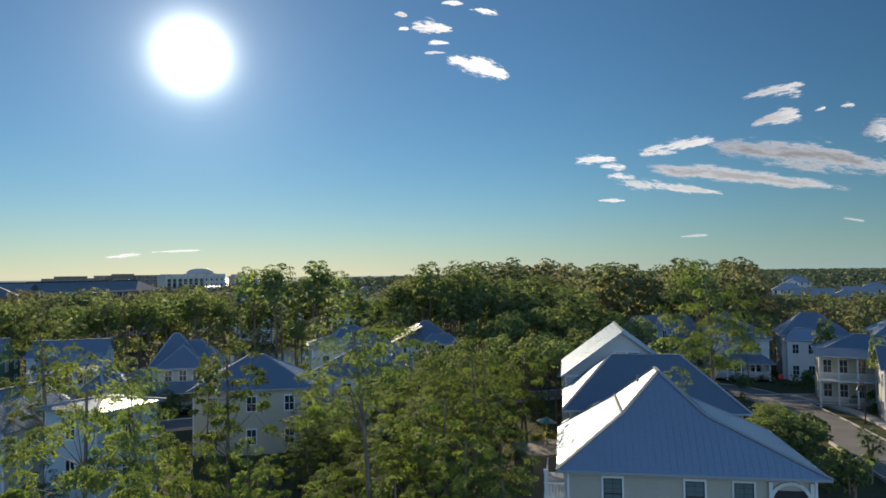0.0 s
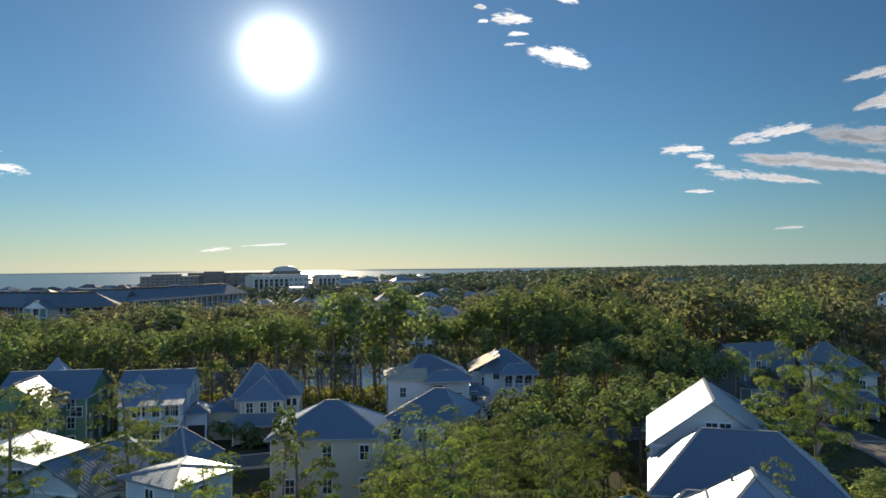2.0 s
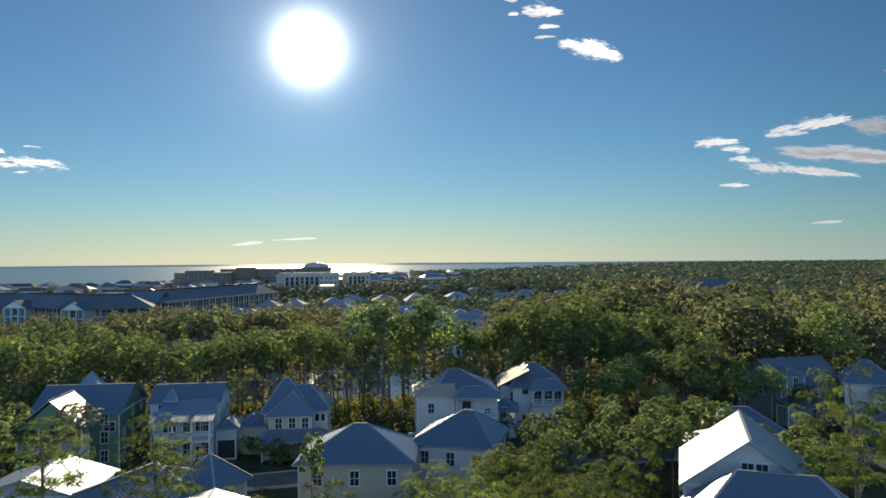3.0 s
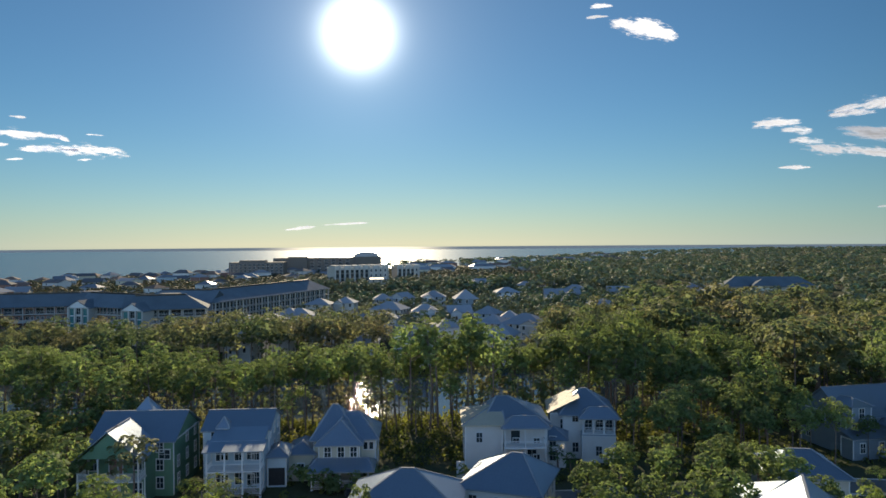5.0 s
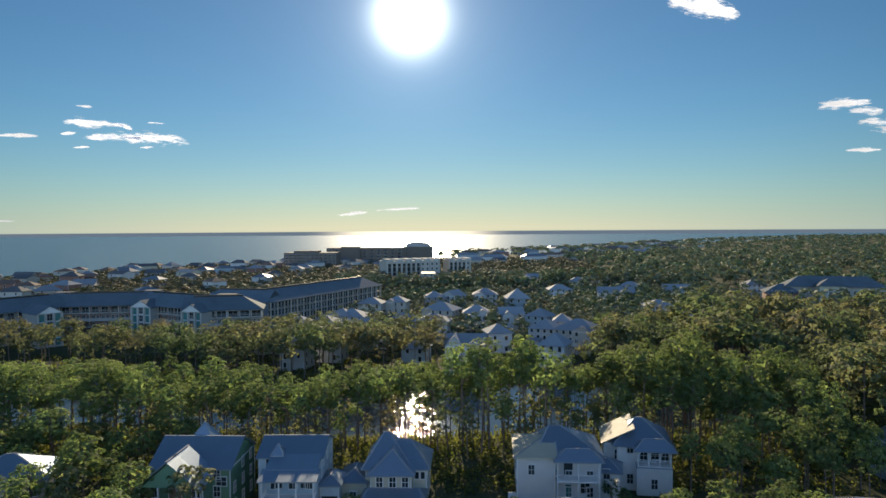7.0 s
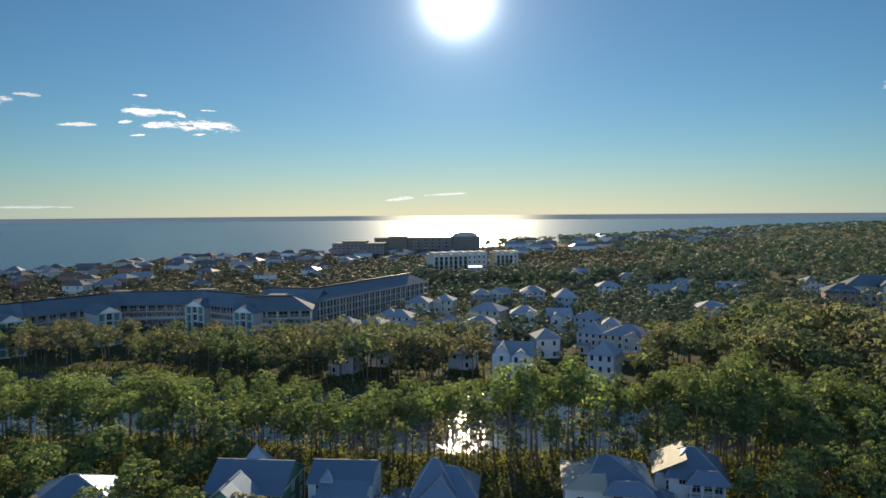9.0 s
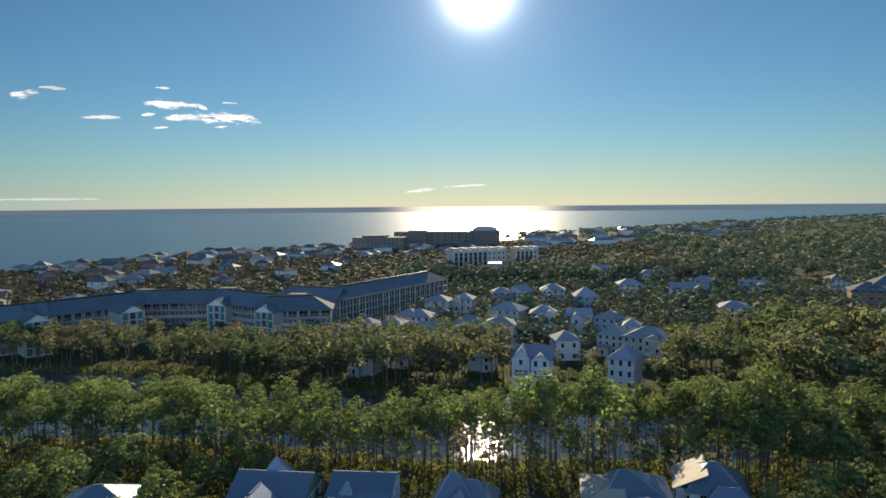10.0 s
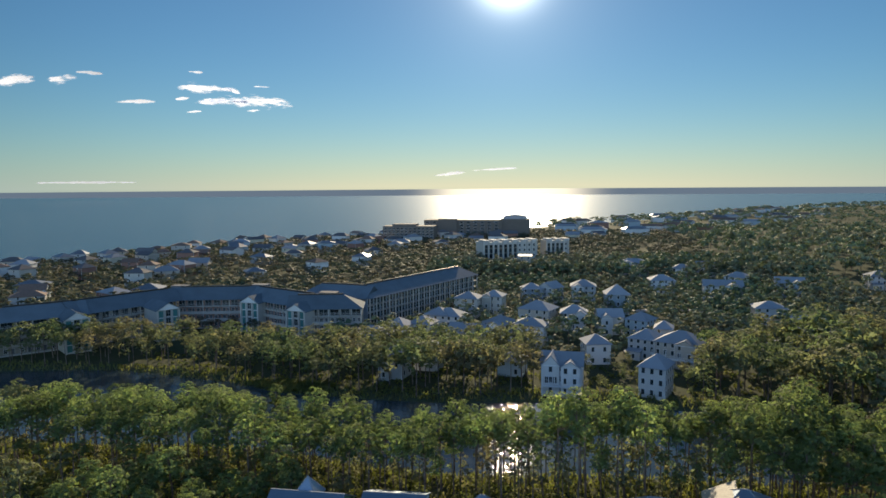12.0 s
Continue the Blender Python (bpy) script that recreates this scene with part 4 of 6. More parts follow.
far_house(0, -1.2, 207, 11.5, 9.5, 9.0, 2.8, -4, "white", "gx")
far_house(1, 25.3, 206.5, 7.4, 9, 9.2, 2.9, -22, "white", "hy")
far_house(2, 38.2, 245, 14.5, 12, 8.0, 3.2, -25, "tan", "hx")
far_house(3, 27.4, 251, 9.5, 10, 7.6, 2.8, -25, "grey", "hy")
far_house(4, 9.6, 242, 8, 9, 7.4, 2.6, 12, "white", "hx")
far_house(5, 28.8, 285, 9, 9, 7.6, 2.8, -30, "blue", "hx")
far_house(6, 16.9, 291, 9.6, 9, 7.6, 2.6, 8, "grey", "gx")
far_house(7, 23.0, 338, 10.6, 10, 9.6, 4.0, 6, "slate", "hx")
far_house(8, 8.3, 375, 12.5, 11, 7.8, 3.0, 0, "grey", "hx")
far_house(9, -8.6, 366, 9.6, 9, 7.8, 2.8, -35, "grey", "gy")
far_house(10, -18.4, 363, 10.2, 9, 7.6, 2.6, 10, "slate", "hx")
far_house(11, -12.2, 300, 13.5, 11, 8.4, 3.0, -20, "tan", "hx")
far_house(12, 2.9, 297, 10.8, 9, 7.6, 2.8, 0, "grey", "hx")
far_house(13, -13.9, 267, 12.2, 10, 8.0, 2.2, -8, "white", "hx")
far_house(14, -25.1, 268, 11, 10, 8.0, 2.6, -35, "blue", "hx")
far_house(15, -35.6, 252, 13.2, 9, 7.6, 2.8, -12, "white", "gx")
far_house(16, -17.3, 223, 8, 8, 5.2, 2.2, -8, "blue", "hx")
far_house(17, -45.3, 321, 10.8, 10, 9.0, 2.4, -8, "tan", "hx")
far_house(18, -34.1, 328, 9.2, 9, 9.0, 2.4, -8, "tan", "hx")
far_house(19, -48.1, 283, 11.8, 10, 7.8, 2.6, -8, "white", "hx")
far_house(20, 43, 476, 19, 12, 9.5, 2.4, 0, "grey", "hx")
far_house(21, 51.7, 404, 13, 10, 7.8, 2.6, 5, "white", "hx")
far_house(22, 70.3, 454, 12, 10, 8.6, 2.4, -6, "white", "hx")
far_house(23, 88.4, 479, 17, 9, 8, 2.2, -8, "white", "gx")
far_house(24, 80, 384, 19, 10, 8, 2.6, -5, "grey", "gx")
far_house(25, 96, 420, 13, 10, 8, 2.6, -25, "white", "hx")
far_house(26, 117.4, 400, 14, 10, 8, 2.6, -10, "blue", "gx")
far_house(27, 174.7, 434, 11.5, 10, 8, 2.8, 0, "white", "hx")
far_house(28, 85.6, 319, 12.6, 11, 7.8, 2.4, -4, "grey", "hx")
far_house(29, 90.5, 285, 11, 9, 8.2, 2.2, -18, "white", "gx")
far_house(30, 84.5, 274, 10, 8, 6.4, 2.2, -35, "slate", "gy")
far_house(31, 35.4, 268, 6, 8, 7.8, 2.4, -10, "grey", "hx")
far_house(32, -69.2, 243, 12.8, 10, 8.0, 2.4, -12, "cream", "hx")
far_house(33, -63.6, 259, 9, 9, 8.0, 2.6, -12, "white", "hy")
far_house(34, -55.3, 264, 9.4, 9, 8.0, 2.4, -10, "cream", "hx")
far_house(35, -52.2, 283, 9.6, 9, 8.2, 2.4, -10, "grey", "hx")
far_house(36, -53.7, 215, 7.2, 8, 7.8, 2.4, -10, "grey", "hx")
far_house(37, -45, 226, 8, 8, 7.4, 2.4, -10, "white", "hx")
far_house(38, 140, 300, 11, 10, 8, 2.4, 10, "tan", "hx")

far_house(39, 262, 292, 15, 11, 9.0, 3.2, -40, "white", "hx")
far_house(40, 212, 222, 13, 10, 8.6, 3.0, -42, "white", "gx")
far_house(41, 226, 221, 11, 10, 8.4, 2.8, -40, "blue", "hy")
far_house(42, 246, 234, 12, 10, 8.6, 3.0, -48, "white", "gx")
far_house(43, 300, 276, 14, 10, 9.0, 3.2, -45, "cream", "hx")
far_house(44, 330, 360, 14, 11, 11.0, 3.4, -40, "white", "hx")
far_house(45, 356, 392, 15, 11, 12.0, 3.4, -40, "tan", "hx")

# ---- long apartment building ----
def wing(parent, a, b, depth, eave, rise, wall, roof, floors, bays, gallery=True, hips=(0, 0), rail="stucco"):
    """A straight wing from a to b (its front line), depth behind it, with stacked galleries."""
    a, b = Vector((*a, 0)), Vector((*b, 0))
    L_ = (b - a).length
    turn = math.degrees(math.atan2(b.y - a.y, b.x - a.x))
    hold = pose(a.x, a.y, 0, 0, 0, turn)
    before = set(parent.children)
    bm = bmesh.new()
    box(bm, 0, L_, 1.8, depth, -0.3, eave)
    part("wall", bm, M[wall], parent)
    x0, x1 = (-0.8 if hips[0] else -3.6), L_ + (0.8 if hips[1] else 3.6)
    add_roof(parent, roof_planes("hx", x0, x1, -0.6, depth + 0.8, eave, rise, (x0 + depth * 0.55 * hips[0], x1 - depth * 0.55 * hips[1])), M[roof], 0.0)
    bm = bmesh.new()
    box(bm, depth / 2 * hips[0], L_ - depth / 2 * hips[1], depth / 2 - 0.2, depth / 2 + 0.3, eave + rise - 0.1, eave + rise + 0.5)
    part("ridge_rail", bm, M["paint_dark"], parent, "dark rail along the ridge")
    step = eave / floors
    for i in range(floors):
        z = step * i
        bm = bmesh.new()
        box(bm, 0, L_, 0, 1.8, z - 0.1, z + 0.2)
        if gallery and i:
            # solid parapet on the middle floors, open balusters on top
            if i < floors - 1:
                box(bm, 0, L_, 0.05, 0.17, z + 0.2, z + 1.15)
            else:
                for k in range(int(L_ / 0.5)):
                    box(bm, k * 0.5, k * 0.5 + 0.05, 0.06, 0.11, z + 0.2, z + 1.1)
            box(bm, 0, L_, 0.02, 0.2, z + 1.1, z + 1.22)
        part("gallery", bm, M[rail], parent)
        for k in range(bays):
            x = (k + 0.5) * L_ / bays
            wide = L_ / bays
            if i == floors - 1 or not gallery:
                window(parent, x, 1.8, z + 0.25, "S", round(wide - 0.9, 1), 2.3)
            else:
                window(parent, x - wide * 0.2, 1.8, z + 0.75, "S", 1.1, 1.5)
                door(parent, x + wide * 0.25, 1.8, z + 0.22, "S", M["shingle"])
    for k in range(bays + 1):
        bm = bmesh.new()
        x = k * L_ / bays
        if gallery:
            box(bm, x - 0.14, x + 0.14, -0.02, 0.26, (0 if k % 3 == 0 else eave - step), eave)
        else:
            box(bm, x - 0.25, x + 0.25, -0.1, 0.4, -0.3, eave)
        part("column", bm, M["deck"] if gallery and k % 3 else M["stucco"], parent)
    for o in parent.children:
        if o not in before:
            o.matrix_basis = hold @ o.matrix_basis
    for k in range(int(L_ / 8) + 1):
        p = a + (b - a) * k / max(1, int(L_ / 8))
        n = Vector((-(b - a).y, (b - a).x, 0)).normalized()
        HOUSES.append((p.x + n.x * depth / 2, p.y + n.y * depth / 2, depth / 2 + 2))


apt = tagged(new("apartment_building"), "long four-storey apartment building with galleries and grey roofs", "apartment building")
wing(apt, (-204, 213), (-183, 236), 14, 12.5, 4.6, "tan_dim", "apt_roof", 4, 6, hips=(1, 0))
wing(apt, (-182.5, 236.5), (-164, 271), 14, 12.5, 4.6, "tan_dim", "apt_roof", 4, 10)
wing(apt, (-165, 273), (-136, 279.5), 14, 12.5, 4.6, "brick", "apt_roof", 4, 8)
wing(apt, (-136, 280), (-104.5, 263), 14, 12.5, 4.6, "brick", "apt_roof", 4, 9)
wing(apt, (-105, 258), (-80, 264), 15, 12.5, 4.6, "tan_dim", "apt_roof", 4, 6, hips=(0, 1))
wing(apt, (-83, 287), (-48, 373), 15, 12.6, 4.7, "slate", "apt_roof", 4, 20, False, (1, 1), "tan_dim")
wing(apt, (-117, 293), (-88, 287.5), 14, 12.5, 4.7, "slate", "apt_roof", 4, 7, False, (1, 0), "tan_dim")
# white gabled bays
for bx, by, rz in ((-178, 228, 52), (-156, 252, 52), (-131, 272, -10), (-104, 256, -14)):
    bm = bmesh.new()
    box(bm, -4.2, 4.2, 0, 15, -0.3, 12.2)
    for px in (-4.2, -1.4, 1.4, 4.2):
        box(bm, px - 0.3, px + 0.3, -0.6, 0, -0.3, 12.6)
    w_ = part("bay", bm, M["stucco"], apt, "white columned bay")
    w_.matrix_basis = pose(bx, by, 0, 0, 0, rz)
    for f in range(4):
        window(w_, 0, 0, 0.6 + 3.05 * f, "S", 1.9, 2.4)
    for px in (-2.8, 2.8):
        bm = bmesh.new()
        box(bm, px - 0.85, px + 0.85, -0.12, -0.02, 0.4, 12.0)
        strip = part("window_strip", bm, M["teal"], w_, "tall teal glazed strip")
        for f in range(1, 4):
            bm = bmesh.new()
            box(bm, px - 0.85, px + 0.85, -0.2, -0.13, 3.05 * f - 0.1, 3.05 * f + 0.2)
            part("transom", bm, M["trim"], strip)
    bm = bmesh.new()
    v = [bm.verts.new(p) for p in ((-4.4, -0.62, 12.4), (4.4, -0.62, 12.4), (0, -0.62, 15.0), (-4.4, -0.4, 12.4), (4.4, -0.4, 12.4), (0, -0.4, 15.0))]
    for f in ((0, 1, 2), (5, 4, 3), (0, 3, 4, 1), (1, 4, 5, 2), (2, 5, 3, 0)):
        bm.faces.new([v[i] for i in f])
    g_ = part("gable", bm, M["trim"], apt)
    g_.matrix_basis = w_.matrix_basis
    r_ = add_roof(apt, roof_planes("gy", -5.0, 5.0, -1.0, 16.0, 12.2, 3.0), M["apt_roof"])
    r_.matrix_basis = w_.matrix_basis
# dark raised boxes stand in for the shaded wells in the roof
for bx, by in ((-168, 282), (-134, 290), (-96, 272)):
    bm = bmesh.new()
    box(bm, -3.5, 3.5, -2, 2, 15.2, 17.4)
    box(bm, -3.7, 3.7, -2.2, 2.2, 17.4, 17.6)
    e_ = part("roof_plant", bm, M["shingle"], apt, "dark box standing in for a shaded roof well")
    e_.matrix_basis = pose(bx, by, 0)

# ---- hotel by the shore with a barrel dome ----
hotel = tagged(new("hotel"), "dark shore hotel with a domed roof seen against the sun", "hotel")
bm = bmesh.new()
box(bm, -168, -75, 812, 835, -3, 20.5)
box(bm, -150, -128, 808, 812, -3, 22)
box(bm, -78, -44, 815, 838, -3, 21.5)
part("wall", bm, M["backlit_stucco"], hotel)
bm = bmesh.new()
for i in range(14):
    a0, a1 = math.pi * i / 14, math.pi * (i + 1) / 14
    for x0_, x1_ in ((-74, -48),):
        p = [(-61 - 14 * math.cos(a), y_, 21.5 + 5.6 * math.sin(a) ** 0.8) for y_ in (816, 836) for a in (a0, a1)]
        v = [bm.verts.new(q) for q in (p[0], p[1], p[3], p[2])]
        bm.faces.new(v)
        for q0, q1 in ((p[0], p[1]), (p[3], p[2])):
            bm.faces.new([bm.verts.new(q) for q in (q0, q1, (-61, q0[1], 21.5))])
part("dome", bm, M["metal_dark"], hotel, "rounded metal dome")
for f in range(5):
    for k in range(11):
        window(hotel, -164 + k * 8.2, 812, 2 + f * 3.7, "S", 4.0, 2.0, False)
hotel2 = tagged(new("hotel_wing"), "beach hotel block with rows of balconies, walls darkened as if backlit", "hotel")
bm = bmesh.new()
box(bm, -196, -140, 727, 748, -3, 18.0)
box(bm, -186, -160, 730, 745, 18, 20)
part("wall", bm, M["backlit_stucco"], hotel2)
for f in range(5):
    for k in range(12):
        window(hotel2, -193 + k * 4.6, 727, 2 + f * 3.1, "S", 2.6, 1.8, False)


def block(label, x, y, rz, w, d, h, bays, floors):
    b = tagged(new("office_block"), label, "building")
    b.matrix_world = pose(x, y, 0, 0, 0, rz)
    bm = bmesh.new()
    box(bm, 0, w, 0, d, -0.3, h)
    box(bm, -0.4, w + 0.4, -0.4, d + 0.4, h, h + 0.7)
    part("wall", bm, M["stucco"], b)
    for k in range(bays + 1):
        bm = bmesh.new()
        xx = w * k / bays
        box(bm, xx - 0.45, xx + 0.45, -0.9, 0, -0.3, h + 1.2)
        part("pilaster", bm, M["stucco"], b)
    for k in range(bays):
        if k > bays * 0.62:
            for f in range(floors):
                window(b, (k + 0.5) * w / bays, 0, 0.8 + f * h / floors, "S", 1.2, 1.8, False)
            continue
        bm = bmesh.new()
        box(bm, (k + 0.2) * w / bays, (k + 0.8) * w / bays, -0.12, -0.02, 0.5, h - 1.2)
        strip = part("window_strip", bm, M["glass"], b, "tall dark strip of glazing")
        for f in range(1, floors):
            bm = bmesh.new()
            box(bm, (k + 0.2) * w / bays, (k + 0.8) * w / bays, -0.2, -0.13, f * h / floors - 0.2, f * h / floors + 0.2)
            part("spandrel", bm, M["tan_dim"], strip)
    for k in range(0, bays, 2):
        bm = bmesh.new()
        box(bm, (k + 0.3) * w / bays, (k + 1.5) * w / bays, 2.0, d - 2.0, h + 0.7, h + 2.0)
        part("roof_pavilion", bm, M["stucco"], b, "pale rooftop pavilion")
    HOUSES.append((x + w / 2, y + 8, w / 2 + 3))


block("white columned block near the shore", -60, 504, 28, 42, 16, 18.5, 11, 5)
block("white smaller block near the shore", -15.5, 532, 20, 17, 15, 18.0, 5, 5)

house("pavilion", "low building with a bright metal roof beside the white blocks", -29, 488, 4, [
    (-4.5, 4.5, -3.5, 3.5, 0, 11.6, "sS", 0.75, 0.4, "S")], "tan", "metal_sunlit", seed=31, category="building")

school = tagged(new("school_building"), "broad cream building with blue-grey hip roofs in the woods", "building")
school.matrix_world = pose(188, 362, 0, 0, 0, -14)
for x0_, x1_, y0_, y1_, e, rs, wl in ((-24, 22, 0, 14, 12, 5, "tan"), (-10, 2, -8, 2, 13, 3.5, "cream"), (-34, -18, -4, 10, 9, 4, "brick")):
    bm = bmesh.new()
    box(bm, x0_, x1_, y0_, y1_, -0.3, e)
    part("wall", bm, M[wl], school)
    add_roof(school, roof_planes("hx" if x1_ - x0_ > y1_ - y0_ else "hy", x0_ - 1, x1_ + 1, y0_ - 1, y1_ + 1, e, rs), M["apt_roof"])
    for f in range(3):
        for k in range(int((x1_ - x0_) / 3.4)):
            window(school, x0_ + 1.7 + k * 3.4, y0_, 1.2 + f * 3.4, "S", 1.6, 1.9)
HOUSES.append((188, 366, 26))

# ---- houses along the shore ----
rc = random.Random(11)
SHORE = [(-435, 484), (-436, 508), (-393, 489), (-373, 588), (-351, 590), (-329, 586), (-320, 418), (-263, 442), (-289, 578), (-296, 680), (-227, 555), (-218, 648), (-155, 513), (-167, 588), (-163, 652), (-175, 470), (-204, 431), (-238, 334), (-290, 338), (-228, 350)]
for _ in range(900):
    x, y = rc.uniform(-450, -60), rc.uniform(300, 830)
    dc = float(coast_distance(np.array(x), np.array(y)))
    if not 24 < dc < 210 or (x > -95 and y < 470):
        continue
    if any((x - a) ** 2 + (y - b) ** 2 < 19.5 ** 2 for a, b in SHORE) or any((x - a) ** 2 + (y - b) ** 2 < (r + 9) ** 2 for a, b, r in HOUSES):
        continue
    SHORE.append((x, y))
    if len(SHORE) > 104:
        break
for _ in range(500):
    x, y = rc.uniform(-10, 480), rc.uniform(560, 1650)
    dc = float(coast_distance(np.array(x), np.array(y)))
    if not 20 < dc < 260 or any((x - a) ** 2 + (y - b) ** 2 < 34 ** 2 for a, b in SHORE):
        continue
    SHORE.append((x, y))
    if len(SHORE) > 148:
        break
for k, (x, y) in enumerate(SHORE):
    wall = rc.choice(("white", "white", "cream", "tan", "grey", "blue", "stucco", "brick"))
    w, d, e = rc.uniform(11, 17), rc.uniform(9, 13), rc.choice((5.8, 6.4, 8.2, 8.6))
    big = y > 850
    if big:
        w *= 2.0
    kind = rc.choice(("hx", "hx", "gx", "hy"))
    roof = rc.choice(("metal_matt", "metal_dark", "shingle", "shingle", "brown_roof"))
    hz = float(ground_z(x, y))
    house("beach_house", {"white": "white", "cream": "cream", "tan": "tan", "grey": "grey", "blue": "pale blue", "stucco": "pale stucco", "brick": "reddish stucco"}[wall] + " beach house under a " + {"metal_matt": "pale metal", "metal_dark": "dark metal", "shingle": "grey shingled", "brown_roof": "brown"}[roof] + " roof",
          x, y, rc.uniform(-40, 40), [(-w / 2, w / 2, -d / 2, d / 2, -1.5, e, kind, rc.uniform(2.0, 3.2), 0.6, "S" if y < 620 else "", {"gap": 5.6, "keep": 0.8})], wall, roof, seed=200 + k, group="beach houses", z=hz)

# ---- trees ----
def tufts(rng, P, out, n_tri, length, width, rough=0.3):
    """Fans of narrow triangles at the points P, lying along the skin whose way out is given."""
    N_ = len(P) * n_tri
    base = np.repeat(P, n_tri, 0)
    o = np.repeat(out, n_tri, 0)
    o = o / (np.linalg.norm(o, axis=1, keepdims=True) + 1e-9)
    d = rng.normal(0, 1, (N_, 3))
    d -= o * (d * o).sum(1, keepdims=True)
    d /= np.linalg.norm(d, axis=1, keepdims=True) + 1e-9
    d += o * rng.uniform(-0.5, 2.0, (N_, 1)) * rough
    d /= np.linalg.norm(d, axis=1, keepdims=True) + 1e-9
    s = np.cross(d, o + rng.normal(0, 0.45, (N_, 3)))
    s /= np.linalg.norm(s, axis=1, keepdims=True) + 1e-9
    l = length * rng.uniform(0.6, 1.3, (N_, 1))
    w = width * rng.uniform(0.7, 1.3, (N_, 1))
    a = base - d * l * 0.4
    V = np.stack([a - s * w / 2, a + s * w / 2, a + d * l], 1).reshape(-1, 3)
    # needles are lit as the rounded pad that they make up
    nr = np.repeat(out, n_tri, 0) + rng.normal(0, rough, (N_, 3))
    nr /= np.linalg.norm(nr, axis=1, keepdims=True) + 1e-9
    return V, np.arange(3 * N_).reshape(-1, 3), np.repeat(nr, 3, 0)


def clump_points(rng, n, c, r, flat=0.6):
    """Points over a flattened clump round c, more of them on its upper skin, with their outward ways."""
    v = rng.normal(0, 1, (n, 3))
    v[:, 2] = np.abs(v[:, 2]) * np.where(rng.random(n) < 0.8, 1, -0.6)
    v /= np.linalg.norm(v, axis=1, keepdims=True)
    rad = r * rng.uniform(0.8, 1.05, (n, 1))
    off = v * rad * np.array([1, 1, flat])
    return c + off, v + np.array([0, 0, 0.3])


def pine(seed, h, crown_r, low, lobes, pads, per, n_tri, length, width, sides=7, limbs=True, flat=0.75, size=0.36, bare=2, hang=0.2, core=12, rough=0.3):
    """A pine: bare leaning trunk, limbs, and an uneven broad crown of a few domed lobes, each of many small pads of needles."""
    rng = np.random.default_rng(seed)
    k = 7 if limbs else 4
    t = np.linspace(0, 1, k)
    lean = rng.normal(0, 0.022 * h, 2)
    bend = rng.normal(0, 0.012 * h, (2,))
    pts = np.stack([lean[0] * t ** 1.5 + bend[0] * np.sin(3 * t), lean[1] * t ** 1.5 + bend[1] * np.sin(3 * t + 1), h * 0.9 * t], 1)
    r0 = 0.0095 * h + 0.03
    wood = [tube(pts, r0 * (1 - 0.75 * t) + 0.012, sides)]
    green = []

    def axis_at(z):
        return np.array([np.interp(z, pts[:, 2], pts[:, 0]), np.interp(z, pts[:, 2], pts[:, 1]), min(z, pts[-1, 2])])

    first = rng.uniform(0, 6.28)
    deep = h * (1 - low)
    for j in range(lobes):
        # the top lobe crowns the trunk, the others stand out round it a little lower
        if j == 0:
            lr, lh = crown_r * rng.uniform(0.66, 0.78), deep * rng.uniform(0.44, 0.54)
            a, off, top = first, crown_r * 0.1, h
        else:
            lr, lh = crown_r * rng.uniform(0.38, 0.58), deep * rng.uniform(0.28, 0.42)
            a = first + 6.28 * j / max(1, lobes - 1) + rng.uniform(-0.5, 0.5)
            off, top = crown_r - lr * rng.uniform(0.85, 1.05), h - deep * rng.uniform(0.12, 0.62)
        mid = axis_at(top - lh) * np.array([1, 1, 0]) + np.array([off * math.cos(a), off * math.sin(a), top - lh])
        n = max(3, round(pads * (1.5 if j == 0 else 0.85)))
        if limbs:
            st = axis_at(max(low * h * 0.85, top - lh * 1.2 - off * 0.5))
            for _ in range(2):
                tip = mid + rng.normal(0, 0.25, 3) * lr
                wood.append(tube([st, (st + tip) / 2 + np.array([0, 0, -0.08 * off]) + rng.normal(0, 0.1, 3), tip], [r0 * 0.36, r0 * 0.2, 0.025], 4))
        # the dense inside of the lobe
        if core:
            P, out = clump_points(rng, core, np.zeros(3), 1.0, 1.0)
            P = mid + P * np.array([lr * 0.68, lr * 0.68, lh * 0.66])
            green.append(tufts(rng, P, out, 1, lr * (0.5 if core < 20 else 0.3), lr * (0.4 if core < 20 else 0.24)))
        for i in range(n):
            b = i * 2.39996 + rng.uniform(-0.25, 0.25) + j
            if rng.random() < hang:
                up, f = rng.uniform(-0.65, -0.1), rng.uniform(0.5, 1.0)
            else:
                up, f = -0.05 + 1.0 * (i + 0.5) / n, rng.uniform(0.86, 1.06)
            rad = lr * math.sqrt(max(0.0, 1 - min(1.0, abs(up)) ** 2)) * f
            rp = lr * size * rng.uniform(0.72, 1.2)
            c = mid + np.array([rad * math.cos(b), rad * math.sin(b), lh * up * rng.uniform(0.9, 1.05) - rp * 0.4])
            if limbs and i % 2 == 0:
                wood.append(tube([mid, (mid + c) / 2 + rng.normal(0, 0.06, 3) * lr, c], [r0 * 0.16, r0 * 0.1, 0.014], 3))
            P, out = clump_points(rng, per, c, rp, flat)
            dome = (P - mid) / np.array([lr, lr, lh]) + np.array([0, 0, 0.12])
            dome /= np.linalg.norm(dome, axis=1, keepdims=True) + 1e-9
            green.append(tufts(rng, P, out * NEEDLE_PAD + NEEDLE_DOME * dome, n_tri, length, width, rough))
    if limbs:
        for i in range(bare):
            st = axis_at(h * low * rng.uniform(0.5, 0.95))
            a = rng.uniform(0, 6.28)
